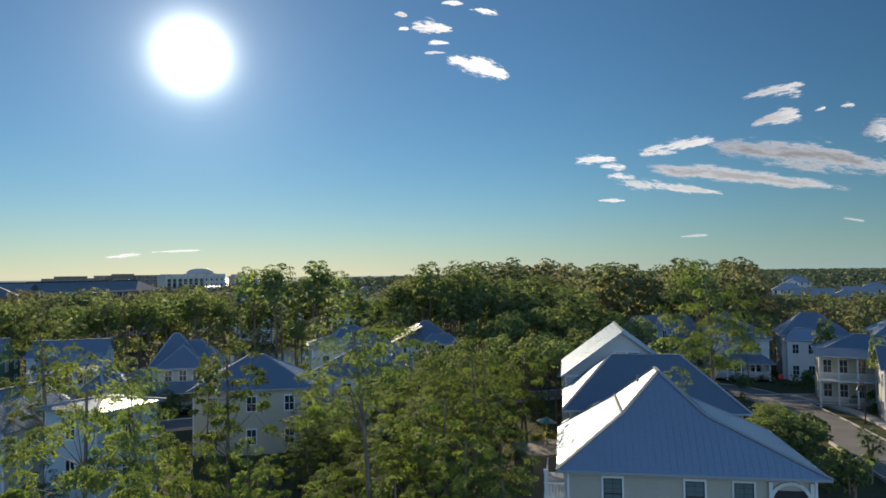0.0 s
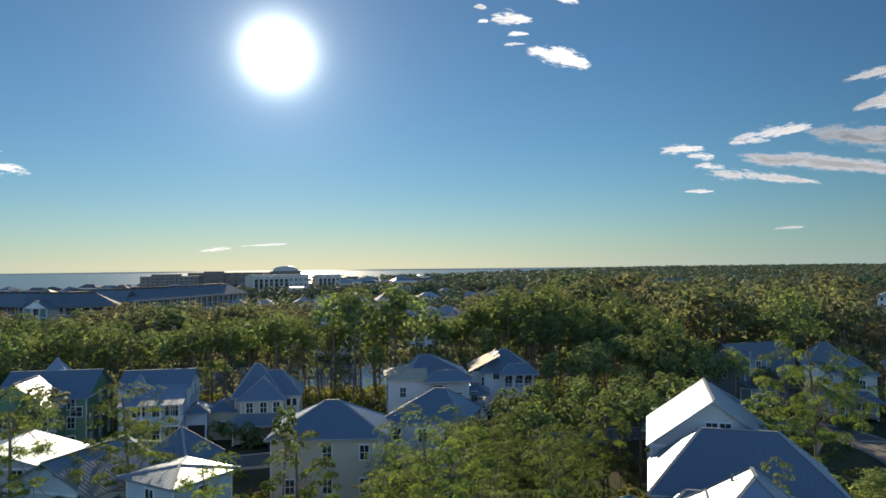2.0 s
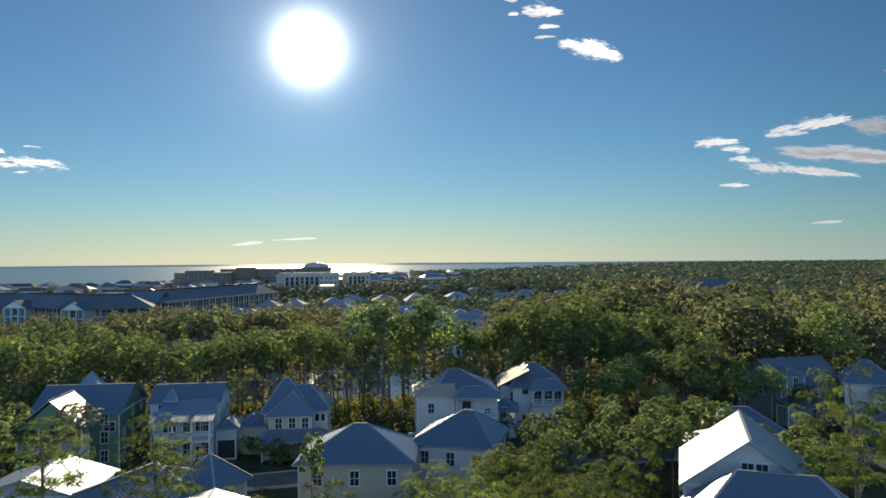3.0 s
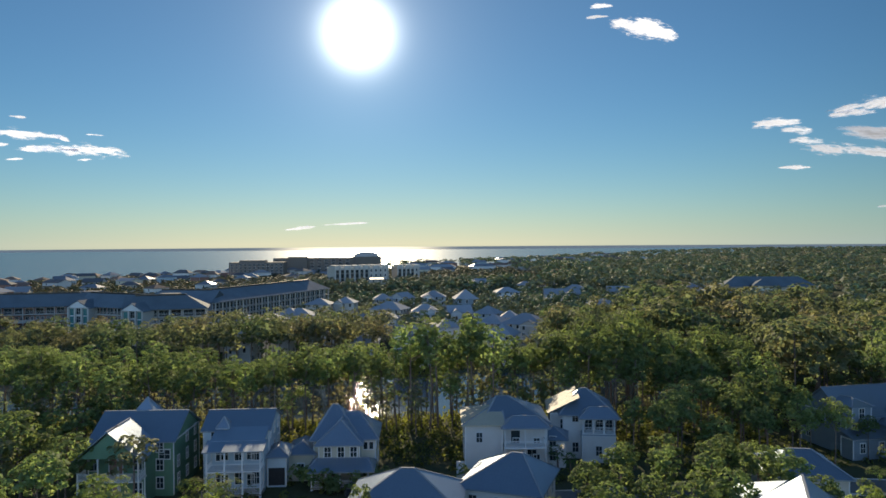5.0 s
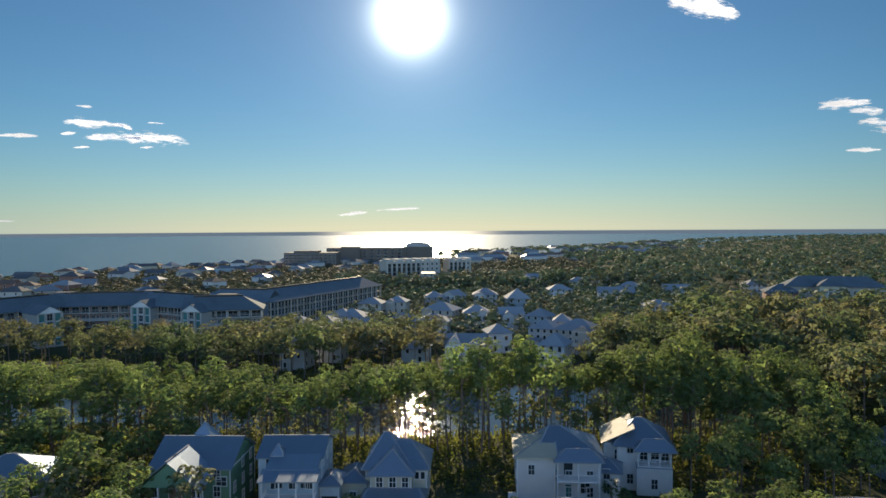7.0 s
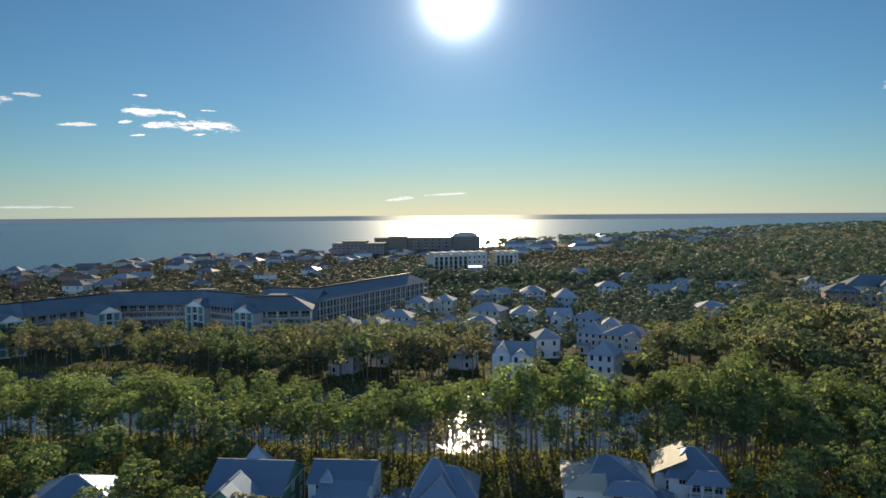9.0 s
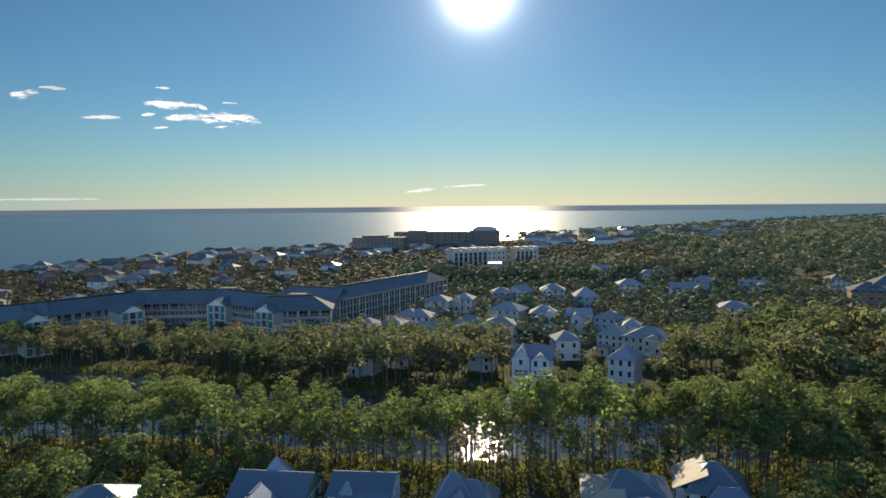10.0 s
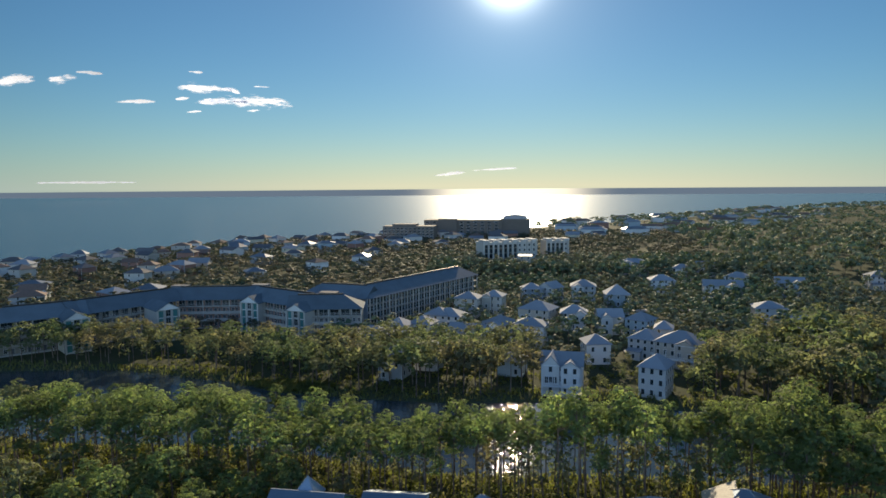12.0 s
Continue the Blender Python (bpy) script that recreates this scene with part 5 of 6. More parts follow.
            wood.append(tube([st, st + np.array([math.cos(a), math.sin(a), 0.25]) * rng.uniform(0.8, 1.8)], [r0 * 0.2, 0.015], 3))
    return join(wood), join(green)


NEEDLE_PAD, NEEDLE_DOME = 0.55, 1.2
HERO_PINES, NEAR_PINES, MID_PINES, QUARTER_PINES, FAR_PINES, SCRUB = [], [], [], [], [], []
for s, (h, cr, low, lobes, pads) in enumerate(((16, 3.6, 0.5, 5, 9), (18, 4.3, 0.62, 5, 9), (13, 3.2, 0.4, 5, 8), (12, 3.0, 0.25, 6, 8), (15, 2.7, 0.5, 4, 8), (20, 5.2, 0.42, 7, 8), (17, 4.6, 0.45, 5, 7))):
    (tv, tf), (cv, cf, cn) = pine(100 + s, h, cr, low, lobes, pads + 5, 46 if s < 5 else 84, 2, 0.4, 0.06, size=0.27, bare=5, flat=0.6, hang=0.28, core=0)
    HERO_PINES.append((h, tri_mesh("trunk", tv, tf, M["bark"], True), tri_mesh("crown", cv, cf, M["needle_near"], normals=cn)))
for s, (h, cr, low, lobes, pads) in enumerate(((16, 3.7, 0.55, 4, 8), (18, 4.4, 0.6, 5, 8), (15, 2.9, 0.5, 3, 8), (19, 4.9, 0.62, 5, 8), (17, 3.0, 0.62, 3, 8), (14, 4.0, 0.52, 4, 8), (18, 3.6, 0.56, 4, 8), (13, 3.0, 0.42, 4, 7))):
    (tv, tf), (cv, cf, cn) = pine(200 + s, h, cr, low, lobes, pads + 6, 23, 2, 0.46, 0.34, size=0.29, core=30)
    NEAR_PINES.append((h, tri_mesh("trunk", tv, tf, M["bark"], True), tri_mesh("crown", cv, cf, M["needle"], normals=cn)))
SHORE = len(NEAR_PINES)
for s, (h, cr, low, lobes, pads) in enumerate(((16, 3.5, 0.62, 4, 8), (18, 3.9, 0.68, 5, 8), (15, 2.7, 0.6, 3, 8), (18, 4.3, 0.7, 5, 8), (17, 2.8, 0.66, 4, 7), (16, 3.7, 0.58, 5, 7))):
    (tv, tf), (cv, cf, cn) = pine(800 + s, h, cr, low, lobes, pads + 4, 30, 2, 0.4, 0.2, size=0.3, core=12, flat=0.5, bare=6)
    NEAR_PINES.append((h, tri_mesh("trunk", tv, tf, M["bark"], True), tri_mesh("crown", cv, cf, M["needle"], normals=cn)))
for s in range(7):
    MID_PINES.append((16, *pine(300 + s, 16, 3.6 + 0.2 * s, (0.55, 0.45, 0.58, 0.4, 0.5, 0.6, 0.35)[s], 3 + s % 2, 7, 18, 2, 0.62, 0.48, 4, False, size=0.36)))
for s in range(5):
    QUARTER_PINES.append((14, *pine(400 + s, 14, 3.8, 0.35, 3, 3, 24, 1, 1.15, 1.1, 3, False, size=0.46, core=6, rough=0.12)))
for s in range(5):
    FAR_PINES.append((14, *pine(500 + s, 14, 4.2, 0.4, 2, 3, 17, 1, 1.6, 1.5, 3, False, size=0.5, core=6, rough=0.1)))
for s in range(4):
    SCRUB.append((10, *pine(600 + s, 10, 3.4, 0.3, 1, 3, 15, 1, 1.5, 1.4, 3, False, size=0.55, core=6, rough=0.1)))

SLIM_PINES = [(13, *pine(700 + s, 13, 2.3, 0.3, 4, 4, 14, 1, 0.66, 0.46, 4, False, size=0.5, core=0)) for s in range(4)]

GRID = {}


def free_spot(x, y, d):
    for i in range(int((x - d) // 6), int((x + d) // 6) + 1):
        for j in range(int((y - d) // 6), int((y + d) // 6) + 1):
            for a, b in GRID.get((i, j), ()):
                if (a - x) ** 2 + (b - y) ** 2 < d * d:
                    return False
    return True


def take(x, y):
    GRID.setdefault((int(x // 6), int(y // 6)), []).append((x, y))


ROAD_GRID = {}
for x, y, r in ROADS:
    ROAD_GRID.setdefault((int(x // 12), int(y // 12)), []).append((x, y, r))


def clear_of_things(x, y, m=1.0):
    for a, b, r in HOUSES:
        if (a - x) ** 2 + (b - y) ** 2 < (r * 0.92 + m) ** 2:
            return False
    i, j = int(x // 12), int(y // 12)
    for p in (-1, 0, 1):
        for q in (-1, 0, 1):
            for a, b, r in ROAD_GRID.get((i + p, j + q), ()):
                if (a - x) ** 2 + (b - y) ** 2 < (r + m) ** 2:
                    return False
    return True


def scatter(rng, n, x0, x1, y0, y1, d, m=1.0, test=None):
    out = []
    for _ in range(n):
        x, y = rng.uniform(x0, x1), rng.uniform(y0, y1)
        if (test is None or test(x, y)) and free_spot(x, y, d) and clear_of_things(x, y, m):
            take(x, y)
            out.append((x, y))
    return out


def pine_tree(x, y, h, kind=None, wide=1.0, label="tall pine with a bare trunk and rounded green crown"):
    pines = HERO_PINES if x * x + (y + 5) ** 2 < 75 ** 2 else NEAR_PINES
    k = int(abs(x * 7 + y * 13)) % min(5, len(pines)) if kind is None else kind
    h0, trunk, crown = pines[k % len(pines)]
    base = tagged(new("pine_tree"), label, "tree", "pines round the cottages and the lake")
    s = h / h0
    base.matrix_world = Matrix.Translation((x, y, float(ground_z(x, y)) - 0.1)) @ Euler((0, 0, (x * 1.7 + y * 2.3) % 6.28)).to_matrix().to_4x4() @ Matrix.Diagonal((s * wide, s * wide, s, 1))
    share("trunk", trunk, base)
    share("crown", crown, base)


def in_view_wedge(x, y):
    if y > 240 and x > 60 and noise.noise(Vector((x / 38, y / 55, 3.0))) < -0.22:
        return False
    # bearing limits keep trees to the camera's field of view
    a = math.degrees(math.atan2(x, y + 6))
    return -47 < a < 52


rt = random.Random(21)
FRONTS = [(x, y, r) for x, y, r in HOUSES if 200 < y < 500 and -75 < x < 150]
# single trees that stand out
def lone_tree(x, y, h, kind, wide=1.0):
    take(x, y)
    pine_tree(x, y, h, kind, wide)


lone_tree(5.0, 36.8, 17.9, 1)
lone_tree(-3.4, 42.5, 15.7, 4)
lone_tree(39.8, 52.3, 20.6, 5)
lone_tree(-18.5, 60.0, 16.6, 0, 1.2)
lone_tree(-7.6, 22.0, 17.2, 6, 0.75)
lone_tree(-3.9, 23.5, 13.4, 4, 0.6)
lone_tree(-9.1, 46.0, 14.3, 2, 0.85)
lone_tree(-27.2, 59.0, 16.9, 0, 1.15)
lone_tree(29.0, 41.1, 12.4, 4, 0.8)
lone_tree(13.4, 41.8, 15.4, 0, 0.9)
lone_tree(17.4, 51.2, 13.6, 3, 1.1)
lone_tree(10.4, 39.5, 12.4, 3, 1.1)
lone_tree(-7.0, 40.0, 10.2, 3)
lone_tree(-1.8, 41.0, 9.8, 3)
lone_tree(26.0, 88.0, 11.0, 0)
lone_tree(-43.8, 80.0, 13.0, 0, 1.2)
lone_tree(-37.2, 80.0, 10.3, 2, 1.2)
lone_tree(-23.6, 80.0, 9.4, 2, 1.2)
lone_tree(-6.5, 70.5, 12.0, 4, 0.7)
lone_tree(80.6, 112.0, 21.7, 3)
lone_tree(82.5, 82.0, 12.3, 4, 0.7)
lone_tree(78.0, 69.0, 10.5, 4, 0.6)
lone_tree(46.1, 150.0, 23.0, 3)
lone_tree(-1.1, 152.0, 15.5, 2)
lone_tree(41.5, 138.0, 22.3, 3)
for k, (tx, ty, th) in enumerate(((-4.6, 143, 17.0), (-1.6, 145, 22.4), (2.0, 142, 21.8), (3.8, 146, 23.0), (10.4, 143, 22.6), (11.6, 146, 23.8), (15.8, 144, 21.6), (35.5, 143, 23.2))):
    lone_tree(tx * 0.93, ty * 0.93, th - 0.6, SHORE + (4, 3, 4, 1, 0, 4, 5, 3)[k], 0.95 if k % 2 else 0.85)
# the stand on the near shore of the lake
for x, y in scatter(rt, 5200, -122, 66, 125, 150.5, 3.4, 0.6, lambda x, y: float(lake_depth(x, y)) < 0.0 and not (-24 < x < 36 and y < 131)):
    h = rt.choice((rt.uniform(14.5, 16.5), rt.uniform(16, 18.5), rt.uniform(16.5, 19.5))) + (0.5 if x > 30 else -1.9 if x < -16 else 0)
    # kept low so the white houses across the water show from the camera
    if -9 < x < 24:
        h = min(h, rt.uniform(15.5, 17.8))
    # heights capped so the sun reaches the roofs in front
    if 16 < x < 31:
        h = min(h, 8.4 + 0.3 * (y - 114))
    if 3 < x < 12:
        h = rt.uniform(16.5, 17.6) if y > 139 else 11.0
    if rt.random() < 0.22:
        h *= rt.uniform(0.5, 0.75)
    pine_tree(x, y, h, SHORE + int(rt.random() * 6), rt.uniform(0.8, 1.12))
SLIM = scatter(rt, 5200, -122, 66, 126, 151, 2.5, 0.4, lambda x, y: float(lake_depth(x, y)) < 0.02 and not (-24 < x < 36 and y < 130))
# thicket beside the near cottages, and the wood behind it
for x, y in scatter(rt, 700, 2.5, 22, 30, 72, 3.2, 0.4, lambda x, y: x < (14.0 if y < 40 else 16.0) or y > 50):
    pine_tree(x, y, rt.uniform(6.0, 8.8) if x < 1.0 + 0.13 * y else rt.uniform(8.5, 13.0), rt.choice((2, 3, 0)), rt.uniform(1.0, 1.3))
for x, y in scatter(rt, 420, 17, 46, 62, 109, 4.4, 0.5, lambda x, y: not (x < 32 and y > 86)):
    pine_tree(x, y, rt.uniform(8.5, 13.0), rt.choice((0, 2, 3, 4)), rt.uniform(1.0, 1.3))
for x, y in scatter(rt, 150, 44, 84, 98, 120, 4.6, 0.6):
    pine_tree(x, y, rt.uniform(11, 16) if x < 66 else rt.uniform(6, 8.5))
for x, y in scatter(rt, 260, -88, -46, 76, 126, 5.2, 0.8):
    pine_tree(x, y, rt.uniform(8.5, 13.0), rt.choice((0, 2, 3, 5)), rt.uniform(1.0, 1.4))
for x, y in scatter(rt, 60, -34, -2, 26, 50, 6.5, 0.8):
    pine_tree(x, y, rt.uniform(6.5, 9.0), rt.choice((2, 3)), 1.1)


def woods(name, label, spots, pines, needle):
    """Many trees past counting: trunks and crowns as one stand."""
    wood, green = [], []
    for x, y, h, wide in spots:
        h0, (tv, tf), (cv, cf, cn) = pines[int(abs(x * 11 + y * 5)) % len(pines)]
        s, a = h / h0, (x * 3.1 + y * 1.3) % 6.28
        R = np.array([[math.cos(a), -math.sin(a), 0], [math.sin(a), math.cos(a), 0], [0, 0, 1]]) * np.array([[s * wide], [s * wide], [s]])
        o = np.array([x, y, float(ground_z(x, y)) - 0.1])
        wood.append((tv @ R.T + o, tf))
        Rn = R / np.array([[s * wide], [s * wide], [s]])
        green.append((cv @ R.T + o, cf, cn @ Rn.T))
    V, F, Nn = join(green)
    base = tagged(new(name), label, "trees", kind="stuff")
    share("crowns", tri_mesh("crowns", V, F, needle, normals=Nn), base)
    V, F = join(wood)
    share("trunks", tri_mesh("trunks", V, F, M["bark"]), base)


def east_sightline(x, y):
    """Bearings from the opening camera position where trees stay low to show the far houses."""
    return math.degrees(math.atan2(x + 1.6, y + 5)) > 39


def on_land(x, y):
    return float(lake_depth(x, y)) < -0.1


def bank_height(x, y):
    """Low growth along the camera's sightlines to the two white houses on the far bank, taller pines to both sides."""
    if -9 < x * 200 / y < 34:
        return rt.uniform(3.5, 6.5)
    if x < -62:
        return rt.uniform(9.5, 14.5)
    return rt.uniform(12, 17.5)


def hides_house(x, y, h):
    """Whether a tree would stand close in front of a far house, as the camera sees it."""
    for a, b, r in FRONTS:
        if b - (18 if b < 215 or a > 34 else 13) < y < b + 1 and abs(x - a * y / b) < r * 0.6:
            return True
    return False


woods("lakeside_saplings", "slim young pines crowding the lake shore", [(x, y, rt.uniform(8, 13.5) if -9 < x < 31 else rt.uniform(5, 12.5), rt.uniform(0.8, 1.25)) for x, y in SLIM], SLIM_PINES, M["needle_wood"])
woods("far_bank_woods", "dense pines on the far bank of the lake",
      [(x, y, bank_height(x, y), rt.uniform(1.0, 1.35)) for x, y in scatter(rt, 4200, -225, 60, 188, 236, 5.0, 1.0, lambda x, y: on_land(x, y) and in_view_wedge(x, y) and not hides_house(x, y, 9))], MID_PINES, M["needle_wood"])
woods("right_woods", "tall dark pine woods beside the lake",
      [(x, y, rt.uniform(8, 13) if east_sightline(x, y) else rt.choice((rt.uniform(9, 14), rt.uniform(14, 19), rt.uniform(17, 23))) + (2 if 70 < x < 100 and 195 < y < 235 else 0), rt.uniform(0.9, 1.5)) for x, y in scatter(rt, 5000, 44, 190, 118, 250, 6.2, 1.0, lambda x, y: on_land(x, y) and in_view_wedge(x, y) and not (x < 62 and y > 170))], MID_PINES, M["needle_wood"])
woods("near_left_woods", "low pines between lane and lake",
      [(x, y, rt.uniform(9, 13), rt.uniform(1.0, 1.3)) for x, y in scatter(rt, 900, -190, -34, 74, 128, 6.0, 1.0, in_view_wedge)], MID_PINES, M["needle_wood"])
woods("left_shore_pines", "slender pines standing along the lake",
      [(x, y, rt.uniform(14.5, 18), rt.uniform(0.9, 1.2)) for x, y in scatter(rt, 700, -200, -118, 118, 148, 5.5, 1.0, lambda x, y: on_land(x, y) and in_view_wedge(x, y))], MID_PINES, M["needle_wood"])
woods("street_woods", "pines beside the street",
      [(x, y, rt.uniform(9, 15), rt.uniform(0.9, 1.2)) for x, y in scatter(rt, 900, 84, 190, 60, 122, 6.5, 1.5, in_view_wedge)], MID_PINES, M["needle_wood"])
woods("quarter_trees", "pines and oaks between the far houses",
      [(x, y, rt.uniform(5.5, 10.5) + (1.5 if x > 55 else 0) + (4 if y > 440 else 0), rt.uniform(1.1, 1.6)) for x, y in scatter(rt, 9000, -90, 150, 226, 520, 5.5, 0.2, lambda x, y: not (x < -40 and y > 275 and y < 380 and x < (y - 284) * 0.41 - 70) and not hides_house(x, y, 7))], QUARTER_PINES, M["needle_far"])
woods("east_woods", "wide pine woods reaching inland",
      [(x, y, rt.uniform(7, 10.5) if east_sightline(x, y) and y < 420 else rt.uniform(8, 17.5), rt.uniform(1.0, 1.6)) for x, y in scatter(rt, 9000, 118, 900, 150, 900, 9.0, 1.0, in_view_wedge)], FAR_PINES, M["needle_far"])
woods("shore_scrub", "low oaks and palms between the beach houses",
      [(x, y, rt.uniform(4.5, 7.5), rt.uniform(1.4, 2.2)) for x, y in scatter(rt, 18000, -455, 120, 265, 900, 5.8, 0.3, lambda x, y: in_view_wedge(x, y) and float(coast_distance(np.array(x), np.array(y))) > 22 and not (x > -92 and y < 500))], SCRUB, M["scrub"])
woods("distant_woods", "distant woods along the coast",
      [(x, y, rt.uniform(9, 14), rt.uniform(1.6, 2.6)) for x, y in scatter(rt, 6500, -60, 1900, 520, 2300, 17.0, 0.5, lambda x, y: in_view_wedge(x, y) and float(coast_distance(np.array(x), np.array(y))) > 40)], SCRUB, M["needle_far"])


def bushes():
    """Undergrowth: low clumps on the forest floor."""
    rng = np.random.default_rng(9)
    chunks = []
    n = 0
    while n < 3000:
        x, y = rng.uniform(-150, 150), rng.uniform(22, 235)
        if n > 2400:
            x, y = rng.uniform(-215, -70), rng.uniform(178, 202)
        if not in_view_wedge(x, y) or float(lake_depth(x, y)) > -0.05 or not clear_of_things(x, y, 0.2):
            continue
        r = rng.uniform(0.5, 1.5)
        z = float(ground_z(x, y))
        P, out = clump_points(rng, 14, np.array([x, y, z + r * 0.3]), r, 0.9)
        chunks.append(tufts(rng, P, out, 2, 0.7, 0.4))
        n += 1
    n = 0
    while n < 1500:
        x, y = rng.uniform(-122, 64), rng.uniform(113, 147)
        if float(lake_depth(x, y)) > -0.05 or not clear_of_things(x, y, -1.0):
            continue
        r = rng.uniform(0.7, 1.7)
        P, out = clump_points(rng, 16, np.array([x, y, float(ground_z(x, y)) + r * 0.4]), r, 0.9)
        chunks.append(tufts(rng, P, out, 2, 0.6, 0.32))
        n += 1
    V, F, Nn = join(chunks)
    tagged(new("undergrowth", tri_mesh("undergrowth", V, F, M["shrub"], normals=Nn)), "scrubby undergrowth below the pines", "bushes", kind="stuff")
    chunks = []
    n = 0
    while n < 5000:
        x, y = rng.uniform(-225, 66), rng.uniform(136, 214)
        d = float(lake_depth(x, y))
        if not -0.34 < d < 0.03:
            continue
        a = rng.uniform(0, 6.28)
        w, h = rng.uniform(0.15, 0.4), rng.uniform(0.7, 1.7)
        o = np.array([x, y, float(ground_z(x, y))])
        s = np.array([math.cos(a), math.sin(a), 0]) * w
        chunks.append((np.array([o - s, o + s, o + np.array([rng.normal(0, 0.3), rng.normal(0, 0.3), h])]), np.array([[0, 1, 2]])))
        n += 1
    V, F = join(chunks)
    tagged(new("reeds", tri_mesh("reeds", V, F, M["reed"])), "dry golden reeds along the lake shore", "reeds", kind="stuff")


bushes()

# ---- palms, street furniture, cars ----
def palm_meshes(seed):
    rng = np.random.default_rng(seed)
    h = 4.2
    t = np.linspace(0, 1, 6)
    trunk = tube(np.stack([0.2 * t ** 2, 0.1 * t, h * t], 1), 0.17 - 0.03 * t, 7)
    chunks = []
    for i in range(26):
        a, e = i * 2.39996, rng.uniform(-0.7, 1.2)
        d = np.array([math.cos(a) * math.cos(e), math.sin(a) * math.cos(e), math.sin(e)])
        stem = np.array([0.2, 0.1, h]) + d * rng.uniform(0.7, 1.0)
        side = np.cross(d, (0, 0, 1.0))
        side /= np.linalg.norm(side) + 1e-9
        for k in range(-5, 6):
            dd = d * math.cos(k * 0.24) + side * math.sin(k * 0.24) + np.array([0, 0, -0.15 * abs(k) * 0.3])
            tip = stem + dd * 0.95 + np.array([0, 0, -0.25])
            w = np.cross(dd, (0.1, 0.2, 1.0)) * 0.06
            chunks.append((np.array([stem - w, stem + w, tip]), np.array([[0, 1, 2]])))
    return tri_mesh("trunk", *trunk, M["bark"], True), tri_mesh("fronds", *join(chunks), M["palm"])


PALM = palm_meshes(3)
for x, y, s in ((21.5, 106.0, 1.0), (23.2, 105.0, 0.8), (44, 40, 0.75), (47.5, 44, 0.6), (41, 33, 0.7), (64, 50, 0.8), (52, 46, 0.85), (55.5, 49.5, 0.8), (9.0, 103.5, 0.5)):
    b = tagged(new("palm_tree"), "short cabbage palm with fan fronds beside the houses", "palm", "palms")
    b.matrix_world = pose(x, y, float(ground_z(x, y)), 0, 0, x * 40) @ Matrix.Scale(s, 4)
    share("trunk", PALM[0], b)
    share("fronds", PALM[1], b)


def bush_mesh(seed):
    rng = np.random.default_rng(seed)
    ch = []
    for i in range(9):
        c = np.array([rng.normal(0, 0.55), rng.normal(0, 0.55), rng.uniform(0.4, 1.7)])
        P, out = clump_points(rng, 40, c, 0.65, 0.85)
        ch.append(tufts(rng, P, out, 2, 0.3, 0.2))
    v, f, n = join(ch)
    return tri_mesh("foliage", v, f, M["needle"], normals=n)


BUSH = [bush_mesh(s) for s in (1, 2, 3)]
for k, (x, y, s) in enumerate(((47, 58, 1.6), (49, 52, 1.8), (52, 56, 1.5), (45, 50, 1.7), (50, 47, 1.6), (46, 45, 1.4), (78.5, 70, 0.9), (80, 75, 0.9), (82, 73, 1.2), (76, 93, 1.2), (88, 92, 1.3), (-16, 101, 1.8), (-13, 100.5, 1.5), (-9, 101.0, 1.7), (-5.5, 103, 1.5), (6.8, 103.8, 1.5), (19.5, 104, 1.4), (55.5, 60.5, 1.9), (53.5, 62.5, 1.7), (48.5, 61, 1.9), (56, 56.5, 1.6))):
    b = tagged(new("shrub", BUSH[k % 3]), "rounded dark green garden shrub", "shrub", "shrubs by the houses")
    b.matrix_world = pose(x, y, float(ground_z(x, y)), 0, 0, k * 50) @ Matrix.Scale(s, 4)


for k in range(14):
    f = (k % 7 + 0.5) / 7
    x, y = 70.5 + 9.5 * f + (1.1 if k > 6 else 0), 55.5 + 15.5 * f - (0.8 if k > 6 else 0)
    b = tagged(new("small_shrub", BUSH[k % 3]), "small clipped shrub in the pine straw bed", "shrub", "shrubs in the street bed")
    b.matrix_world = pose(x, y, float(ground_z(x, y)) + 0.15, 0, 0, k * 70) @ Matrix.Scale(0.34 + 0.06 * (k % 3), 4)


def street_lamp(x, y):
    b = tagged(new("street_lamp"), "black iron street lamp with a hanging shade", "street lamp")
    b.matrix_world = pose(x, y, float(ground_z(x, y)))
    bm = bmesh.new()
    bmesh.ops.create_cone(bm, cap_ends=True, segments=10, radius1=0.09, radius2=0.06, depth=4.8, matrix=Matrix.Translation((0, 0, 2.4)))
    bmesh.ops.create_cone(bm, cap_ends=True, segments=10, radius1=0.18, radius2=0.1, depth=0.6, matrix=Matrix.Translation((0, 0, 0.3)))
    part("pole", bm, M["paint_dark"], b)
    bm = bmesh.new()
    for k in range(10):
        a0, a1 = math.pi * k / 10, math.pi * (k + 1) / 10
        beam(bm, (-0.45 + 0.45 * math.cos(a0), 0, 4.8 + 0.4 * math.sin(a0)), (-0.45 + 0.45 * math.cos(a1), 0, 4.8 + 0.4 * math.sin(a1)), 0.06, 0.06)
    part("arm", bm, M["paint_dark"], b)
    bm = bmesh.new()
    bmesh.ops.create_cone(bm, cap_ends=True, segments=14, radius1=0.3, radius2=0.08, depth=0.5, matrix=Matrix.Translation((-0.9, 0, 4.5)))
    part("shade", bm, M["paint_dark"], b)


street_lamp(72.6, 66.2)
sg = tagged(new("street_sign"), "small red sign on a post beside the street", "sign")
sg.matrix_world = pose(80.4, 89.6, 0, 0, 0, -35)
bm = bmesh.new()
box(bm, -0.04, 0.04, -0.04, 0.04, 0, 2.3)
part("post", bm, M["paint_dark"], sg)
bm = bmesh.new()
